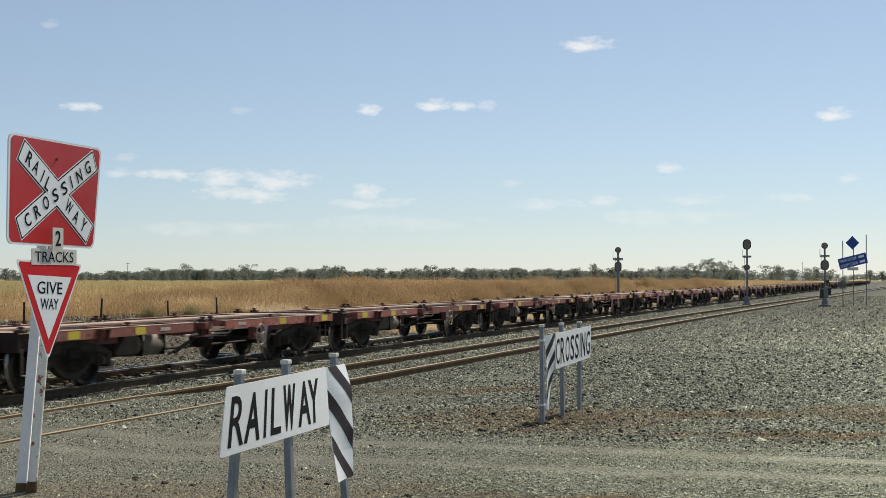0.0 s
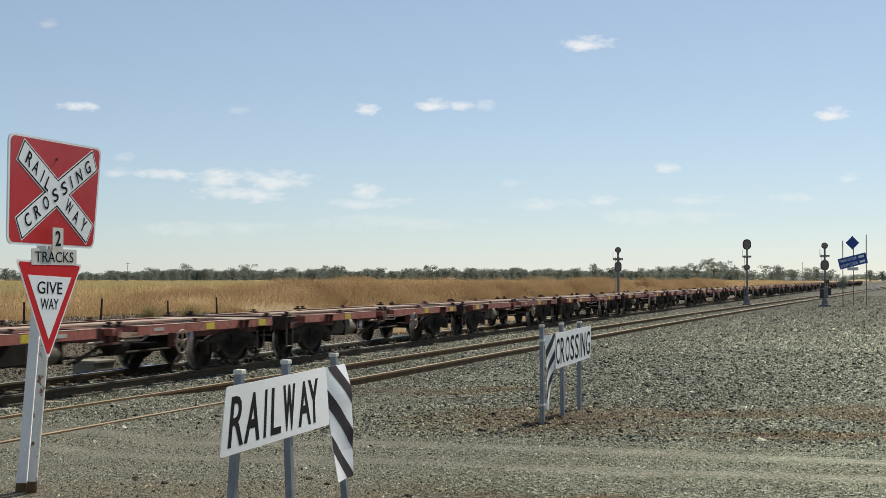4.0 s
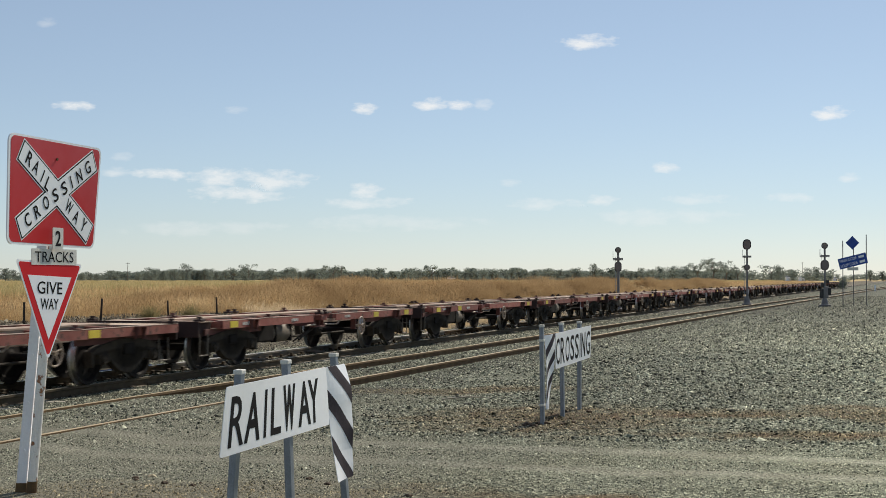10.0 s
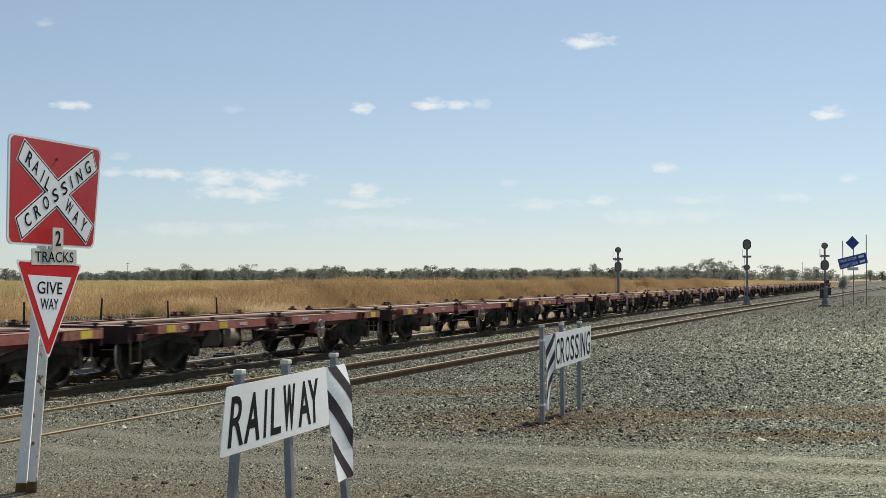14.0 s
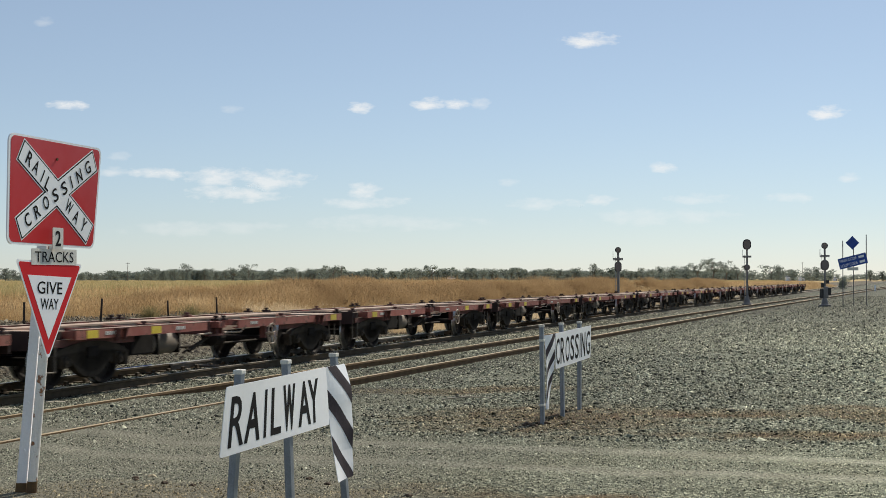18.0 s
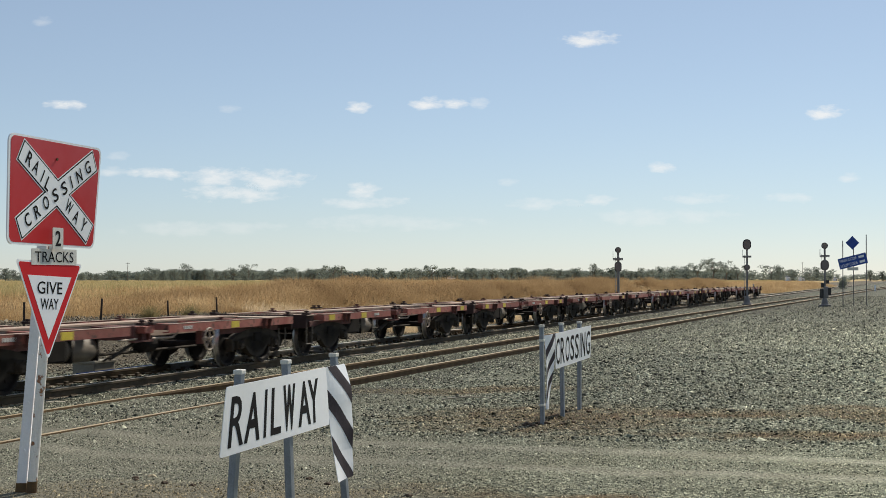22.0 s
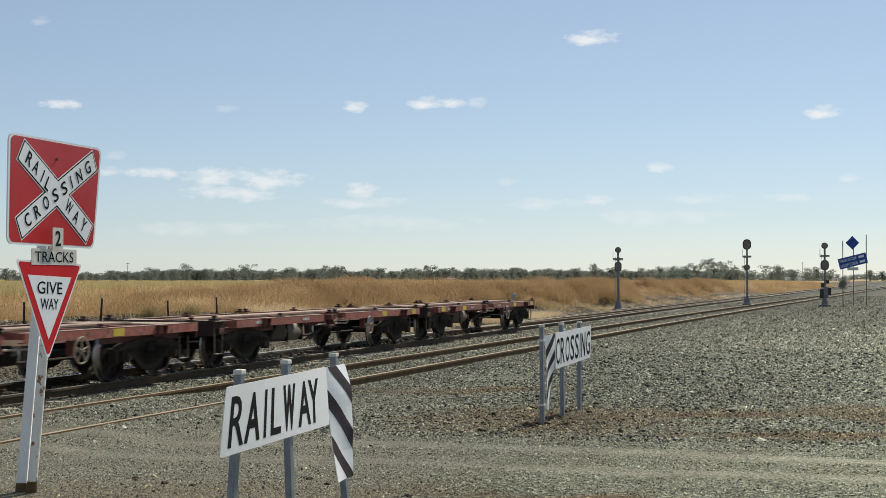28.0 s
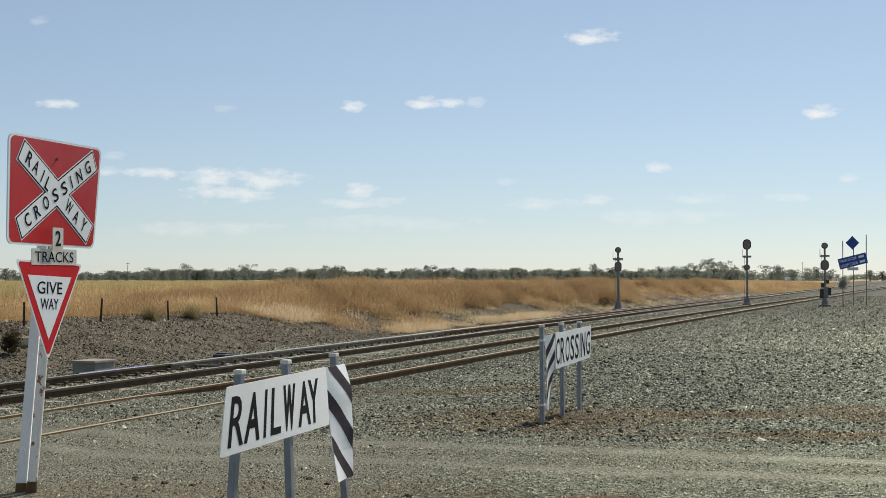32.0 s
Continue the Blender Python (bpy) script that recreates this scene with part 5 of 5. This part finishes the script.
for q in ((799, 790, 4.0, 2.6), (1394, 600, 1.9, 2.3), (1418, 620, 2.4, 1.6), (1478, 640, 1.8, 1.7)):
    farm_shed(*q)


def power_pole(px, D, h):
    x, y = (px - 784) / 2500 * D, D
    pl = thing("power_pole", pose(x, y, gz(x, y)), "distant timber power pole with one crossarm", "power pole", "power poles")
    part("pole", rod(bmesh.new(), (0, 0, -0.2), (0, 0, h), 0.2, 8, 0.13), M_BARK, pl)
    part("crossarm", box(bmesh.new(), (0, 0, h - 0.6), (2.2, 0.14, 0.16)), M_BARK, pl)


for q in ((226, 760, 10.2), (604, 820, 9.0), (1420, 900, 12.0)):
    power_pole(*q)


def bush(x, y, w, h, material, label, n=900, size=0.035):
    vs = []
    for i in range(9):
        a, r = rng.uniform(0, math.tau), rng.uniform(0, 0.35)
        leaf_cloud(vs, np.array([r * w * math.cos(a), r * w * math.sin(a), rng.uniform(0.2, 0.7) * h]), np.array([w * 0.3, w * 0.3, h * 0.3]), n // 9, size)
    v = np.concatenate(vs)
    return tagged(part("bush", flat_mesh("bush", v, np.arange(len(v)).reshape(-1, 4), material), None, at=pose(x, y, gz(x, y))), label, "bush", "low bushes")


bush(-9.5, 30.95, 0.62, 0.66, M_DARKBUSH, "dark brown rounded low bush beside the tracks")
block = thing("stone_block", pose(-9.58, 32.15, gz(-9.58, 32.15) + 0.02, 0, 0, 20), "pale weathered stone block lying on the bank", "stone block")
part("block", box(bmesh.new(), (0, 0, 0.05), (0.36, 0.28, 0.2), bevel=0.04), M_SANDSTONE, block)
bush(67.3, 237.0, 2.2, 2.3, M_LEAF, "hazy grey-green shrub standing alone by the far tracks", 1800, 0.09)
bush(10.1, 88.0, 1.1, 0.85, M_DARKBUSH, "dark dense low bush on the bank")
for s in (36.2, 38.7):
    x, y = MAIN.at(s, MAIN_C - 6.9)
    at = np.tile(np.array([[x, y, gz(x, y)]]), (40, 1))
    tussock = blades(at, np.full(40, 0.52), np.full(40, 0.013), 1.0, 14, M_SHRUB, "tussock", "olive-brown grass tussock at the top of the bank", 0.10)
    tagged(tussock, category="plant", group="tussocks")
    del tussock["kind"]



def dead_branch(x, y, turn):
    b = bmesh.new()
    rod(b, (-0.35, 0, 0.03), (0.05, 0.04, 0.06), 0.012, 6, 0.010)
    rod(b, (0.05, 0.04, 0.06), (0.40, -0.03, 0.04), 0.010, 6, 0.005)
    rod(b, (-0.05, 0.03, 0.055), (0.18, 0.22, 0.09), 0.007, 6, 0.003)
    rod(b, (-0.2, 0.01, 0.04), (-0.30, -0.16, 0.07), 0.007, 6, 0.003)
    tagged(part("dead_branch", b, M_TWIG, at=pose(x, y, gz(x, y), 0, 0, turn)), "bleached dead branch lying on the gravel", "branch")


dead_branch(0.33, 21.4, 10)
dead_branch(-3.4, 25.4, -12)


def clod(x, y, r, material, label, kind_word):
    b = bmesh.new()
    bmesh.ops.create_icosphere(b, subdivisions=2, radius=1.0)
    for v in b.verts:
        k = 1 + 0.22 * math.sin(5.1 * v.co.x + x * 9) * math.cos(4.3 * v.co.y + y * 7) + random.uniform(-0.09, 0.09)
        v.co = Vector((v.co.x * r * k * 1.2, v.co.y * r * k, v.co.z * r * k * 0.6))
    tagged(part(kind_word.replace(" ", "_"), b, material, at=pose(x, y, gz(x, y) + r * 0.12, 0, 0, random.uniform(0, 180))), label, kind_word, kind_word + "s")


M_SOIL = mat("dark_brown_soil", (0.06, 0.04, 0.025), (0.13, 0.088, 0.056), 6.0, 0.95, relief=0.5)
for x, y, r in ((1.22, 17.40, 0.07), (1.02, 17.22, 0.055), (1.47, 17.32, 0.04), (1.10, 17.05, 0.04), (0.90, 17.0, 0.03), (1.62, 17.6, 0.035), (1.95, 18.9, 0.04), (2.25, 19.2, 0.035)):
    clod(x, y, r, M_SOIL, "dark brown clod of dug earth beside a sign post", "earth clod")
for i in range(10):
    clod(random.uniform(-3.0, -0.2), random.uniform(11.7, 12.7), random.uniform(0.012, 0.034), M_SOIL, "small brown clod of earth lying on the gravel", "earth clod")
for x, y, r in ((-4.16, 29.0, 0.07), (-2.9, 29.6, 0.05), (-1.86, 12.45, 0.04), (-2.62, 12.75, 0.035)):
    clod(x, y, r, M_SANDSTONE, "pale buff stone lying on the gravel", "pale stone")


# ---- loose stones ----
SHARD = (np.array([(1, 0, -0.45), (-1, 0, -0.45), (0, 1, -0.45), (0, -1, -0.45), (0, 0, 0.8)], float), np.array([(0, 2, 4), (2, 1, 4), (1, 3, 4), (3, 0, 4)]))
CHUNK = (np.array([(1, 0, -0.45), (0, 1, -0.45), (-1, 0, -0.45), (0, -1, -0.45), (0.62, 0.15, 0.35), (-0.1, 0.68, 0.5), (-0.68, -0.1, 0.45), (0.1, -0.7, 0.2)], float),
         np.array([(0, 1, 5), (0, 5, 4), (1, 2, 6), (1, 6, 5), (2, 3, 7), (2, 7, 6), (3, 0, 4), (3, 4, 7), (4, 5, 6), (4, 6, 7)]))
# inner and outer radius, stones to the square metre, sizes, sort (0 coarse, 1 ballast by the rails, 2 fines), shape
STREWN = ((8, 15, 400, 0.007, 0.019, 0, CHUNK), (15, 26, 270, 0.010, 0.027, 0, CHUNK), (26, 36, 130, 0.014, 0.032, 0, CHUNK), (36, 60, 80, 0.018, 0.038, 0, SHARD), (60, 150, 12, 0.028, 0.055, 0, SHARD),
          (14, 40, 340, 0.008, 0.020, 1, SHARD), (40, 75, 90, 0.016, 0.032, 1, SHARD), (8, 16, 1300, 0.003, 0.009, 2, SHARD), (16, 24, 500, 0.005, 0.012, 2, SHARD))


def wheel_track(x, y):
    """How near a place lies to one of the two packed wheel tracks of the road: below 0 in the track."""
    q = y + 0.3 * x + 0.12 * waves(x, y, 0.7)
    return np.minimum(np.abs(q - 13.65), np.abs(q - 15.1)) - 0.28 - 0.14 * waves(x, y, 1.3)


def stones(name, label, material, bank):
    V, F, base = [], [], 0
    for r0, r1, dens, lo, hi, sort, (ax, tri) in STREWN:
        area = (r1 ** 2 - r0 ** 2) * radians(42) / 2
        n = int(area * dens * (1.5 if bank else 1.0) * (0 if bank and sort else 1))
        r = np.sqrt(rng.uniform(r0 ** 2, r1 ** 2, n))
        a = rng.uniform(-radians(21), radians(21), n)
        x, y = r * np.sin(a), r * np.cos(a)
        sm, om = MAIN.find(x, y)
        sl, ol = LOOP.find(x, y)
        bare = (waves(x, y, 0.55) + rng.normal(0, 0.25, n) > 0.75) | ((y + 0.3 * x > 13.0) & (y + 0.3 * x < 16.0) & (rng.random(n) < 0.5))
        bare |= (apron(x, y) > 0.3) & (rng.random(n) < 0.45)
        for cx, cy, rx, ry in EARTH:
            bare |= (((x - cx) / rx) ** 2 + ((y - cy) / ry) ** 2 < 0.9 + 0.5 * waves(x, y, 2.1)) & (rng.random(n) < 0.5)
        behind = MAIN_C - om
        ok = (~bare | (np.abs(om - MAIN_C) < 2.2)) & (behind < 8.2) & ~((behind > 3.2) & (sm > 44) & (rng.random(n) < 0.15))
        ok &= (behind > 2.9 + 0.5 * waves(x, y, 1.1)) == bank
        for c, g, oo in ((MAIN_C, GAUGE_STD, om), (LOOP_C, GAUGE_BROAD, ol)):
            ok &= (np.abs(np.abs(oo - c) - g / 2) > 0.07)
        if sort == 2:
            ok = behind < 2
        ok &= ~((wheel_track(x, y) < 0) & (rng.random(n) < 0.88))
        if sort == 1:
            ok &= np.minimum(np.abs(om - MAIN_C), np.abs(ol - LOOP_C)) < 2.0
        x, y = x[ok], y[ok]
        n, k = len(x), len(ax)
        near_line = np.minimum(np.abs(om[ok] - MAIN_C), np.abs(ol[ok] - LOOP_C)) < 3.2
        road = (y + 0.3 * x < 16.3 + 0.5 * waves(x, y, 0.6)) & (sort == 0)
        size = rng.uniform(lo, hi, (n, 1, 1)) * (1 - 0.45 * road[:, None, None]) * (1 - 0.12 * near_line[:, None, None]) * (1 + (rng.random((n, 1, 1)) < 0.05) * 0.9)
        q = rng.normal(0, 1, (n, k, 3)) * (0.28 if k == 5 else 0.17) + ax[None] * rng.uniform(0.6, 1.3, (n, 1, 3))
        q[:, 4:, :2] += rng.uniform(-0.4, 0.4, (n, 1, 2))
        th = rng.uniform(0, math.tau, n)
        c, s = np.cos(th)[:, None], np.sin(th)[:, None]
        q = np.stack([q[:, :, 0] * c - q[:, :, 1] * s, q[:, :, 0] * s + q[:, :, 1] * c, q[:, :, 2] * (0.74 if k == 8 else 1.1 if sort == 2 else 0.8)], 2) * size
        q += np.stack([x, y, ground_z(x, y) + size[:, 0, 0] * 0.25], 1)[:, None, :]
        V.append(q.reshape(-1, 3))
        F.append((tri[None] + (base + k * np.arange(n))[:, None, None]).reshape(-1, 3))
        base += k * n
    tagged(new(name, flat_mesh(name, np.concatenate(V), np.concatenate(F), material)), label, "stones", kind="stuff")


def stone_mat(name, tones):
    m, nt, p = nodes_of(name)
    rnd = nt.nodes.new("ShaderNodeNewGeometry").outputs["Random Per Island"]
    fine = noise_node(nt, 60, 3, 0.6, coords(nt))
    col = ramp(nt, rnd, [(i / (len(tones) - 1), c) for i, c in enumerate(tones)])
    col = mix(nt, 0.5, col, ramp(nt, fine, [(0.2, (0.6, 0.6, 0.6)), (0.8, (1.2, 1.2, 1.2))]), "MULTIPLY")
    nt.links.new(mix(nt, 1.0, col, gravel_tone(nt), "MULTIPLY"), p.inputs["Base Color"])
    p.inputs["Roughness"].default_value = 0.9
    p.inputs["Specular IOR Level"].default_value = 0.25
    return m


stones("loose_stones", "crushed grey and buff ballast stones strewn over the ground", stone_mat("loose_stone", ((0.02, 0.022, 0.017), (0.10, 0.105, 0.08), (0.26, 0.265, 0.2), (0.70, 0.68, 0.54))), False)
stones("bank_stones", "old dark brown ballast spoil heaped on the bank", stone_mat("spoil_stone", ((0.018, 0.014, 0.010), (0.056, 0.042, 0.029), (0.122, 0.094, 0.064), (0.42, 0.37, 0.29))), True)


# ---- clouds ----
def cloud_material(seed):
    m = bpy.data.materials.new("cloud_vapour")
    m.use_nodes = True
    nt = m.node_tree
    nt.nodes.remove(nt.nodes["Principled BSDF"])
    co = coords(nt, "Object")
    gen = coords(nt, "Generated")
    sep = nt.nodes.new("ShaderNodeSeparateXYZ")
    nt.links.new(gen, sep.inputs[0])
    u = calc(nt, "MULTIPLY_ADD", sep.outputs[0], 2, -1)
    v = calc(nt, "MULTIPLY_ADD", sep.outputs[2], 2, -1)
    rr = calc(nt, "ADD", calc(nt, "MULTIPLY", u, u), calc(nt, "MULTIPLY", v, v))
    map_ = nt.nodes.new("ShaderNodeMapping")
    map_.inputs["Location"].default_value = (seed * 31.0, seed * 17.0, 0)
    map_.inputs["Scale"].default_value = (0.012, 0.012, 0.03)
    nt.links.new(co, map_.inputs[0])
    n = noise_node(nt, 1.0, 6, 0.62, map_.outputs[0])
    al = calc(nt, "SUBTRACT", calc(nt, "MULTIPLY_ADD", n, 3.6, -1.05), calc(nt, "MULTIPLY", rr, 1.15), 0, True)
    rnd = nt.nodes.new("ShaderNodeObjectInfo").outputs["Color"]
    sc = nt.nodes.new("ShaderNodeSeparateColor")
    nt.links.new(rnd, sc.inputs[0])
    al = calc(nt, "MULTIPLY", al, calc(nt, "MULTIPLY", sc.outputs[0], 0.8))
    em = nt.nodes.new("ShaderNodeEmission")
    em.inputs[0].default_value, em.inputs[1].default_value = (1.0, 0.99, 0.96, 1), 0.93
    tr = nt.nodes.new("ShaderNodeBsdfTransparent")
    ms = nt.nodes.new("ShaderNodeMixShader")
    nt.links.new(al, ms.inputs[0])
    nt.links.new(tr.outputs[0], ms.inputs[1])
    nt.links.new(em.outputs[0], ms.inputs[2])
    nt.links.new(ms.outputs[0], nt.nodes["Material Output"].inputs[0])
    return m


CLOUDS = []
CLOUD_MATS = [cloud_material(i) for i in range(3)]
FAR = 4200.0
# bearing, elevation, width, height, density, drift
SKYROWS = ((1040, 76, 100, 22, 1.0, 8, -13), (142, 190, 74, 16, 1.0, -42, -5), (659, 194, 52, 18, 1.0, -29, -6), (771, 184, 74, 18, 1.0, -18, -4), (818, 190, 46, 18, 1.0, -20, -6), (865, 186, 42, 18, 0.5, -20, -6),
           (1479, 200, 74, 20, 1.0, -24, -4), (288, 310, 110, 18, 0.8, -22, -3), (405, 315, 120, 30, 0.8, -16, -2), (497, 317, 120, 28, 0.8, -16, -2), (430, 346, 170, 24, 0.75, -24, -2), (657, 338, 70, 24, 0.75, -12, -2), (650, 358, 150, 18, 0.55, -16, -1),
           (1182, 300, 50, 20, 0.8, -19, -1), (1075, 355, 70, 16, 0.6, -12, -1), (1505, 313, 44, 14, 0.5, 0, 0), (1400, 351, 84, 16, 0.45, -6, 0), (226, 278, 50, 14, 0.35, -20, -3), (212, 304, 56, 14, 0.55, -20, -3), (425, 197, 44, 14, 0.3, -30, -4),
           (970, 362, 120, 18, 0.45, -6, -1), (1230, 352, 120, 16, 0.4, 8, -2), (905, 326, 40, 14, 0.35, -10, -3), (1170, 385, 260, 26, 0.3, -6, 0), (90, 40, 40, 14, 0.3, -20, -6), (700, 395, 320, 24, 0.28, -8, 0), (360, 405, 300, 22, 0.28, -8, 0))


def aim(px, py):
    """A place on the far sky for a bearing given in camera units."""
    a = radians(1.18)
    u, v = (px - 784) / 2500, (441 - py) / 2500
    d = Vector((u, math.cos(a) - v * math.sin(a), math.sin(a) + v * math.cos(a)))
    return d * FAR + Vector((0, 0, EYE))


for i, (px, py, w, h, dens, dx, dy) in enumerate(SKYROWS):
    W, Hh = w / 2500 * FAR * 1.25, h / 2500 * FAR * 1.6
    bm = bmesh.new()
    bmesh.ops.create_grid(bm, x_segments=8, y_segments=4, size=0.5, matrix=Matrix.Diagonal((W, Hh, 1, 1)))
    for vtx in bm.verts:
        x, y = vtx.co.x, vtx.co.y
        vtx.co = (x, 0.15 * Hh * math.cos(x / W * math.pi), y)
    ob = part("cloud", bm, CLOUD_MATS[i % 3])
    ob.color = (dens, dens, dens, 1)
    tagged(ob, "small thin white cloud drifting in a pale blue sky", "cloud", "clouds", "backdrop")
    CLOUDS.append((ob, aim(px, py), aim(px + dx, py + dy)))


# ---- what moves ----
def motions():
    end = 32.0
    for ob, a, b in CLOUDS:
        walk(ob, [(0, Matrix.Translation(a)), (end, Matrix.Translation(b))])
    for i, w in enumerate(wagons):
        rows = []
        for k in range(17):
            t = end * k / 16
            s = SPEED * (END_T - t) - HALF - i * PITCH + float(np.interp(i, *zip(*SLACK)))
            x, y = MAIN.at(s, MAIN_C)
            rows.append((t, pose(x, y, 0, 0, 0, -math.degrees(MAIN.heading(s)))))
        walk(w, rows)
    # every wheelset at one end of a bogie rolls alike, so they share one set of keys
    first = {}
    for w in wagons:
        for ob in w.children_recursive:
            if ob.name.startswith("wheelset"):
                side = ob.location.y > 0
                if side not in first:
                    y = ob.location.y
                    walk(ob, [(n / FPS, pose(0, y, R_WHEEL, math.degrees(SPEED * n / FPS / R_WHEEL) % 360)) for n in range(int(end * FPS) + 1)])
                    first[side] = ob
                else:
                    src = first[side].animation_data
                    ob.rotation_mode = "QUATERNION"
                    ob.animation_data_create()
                    ob.animation_data.action = src.action
                    ob.animation_data.action_slot = src.action_slot


motions()
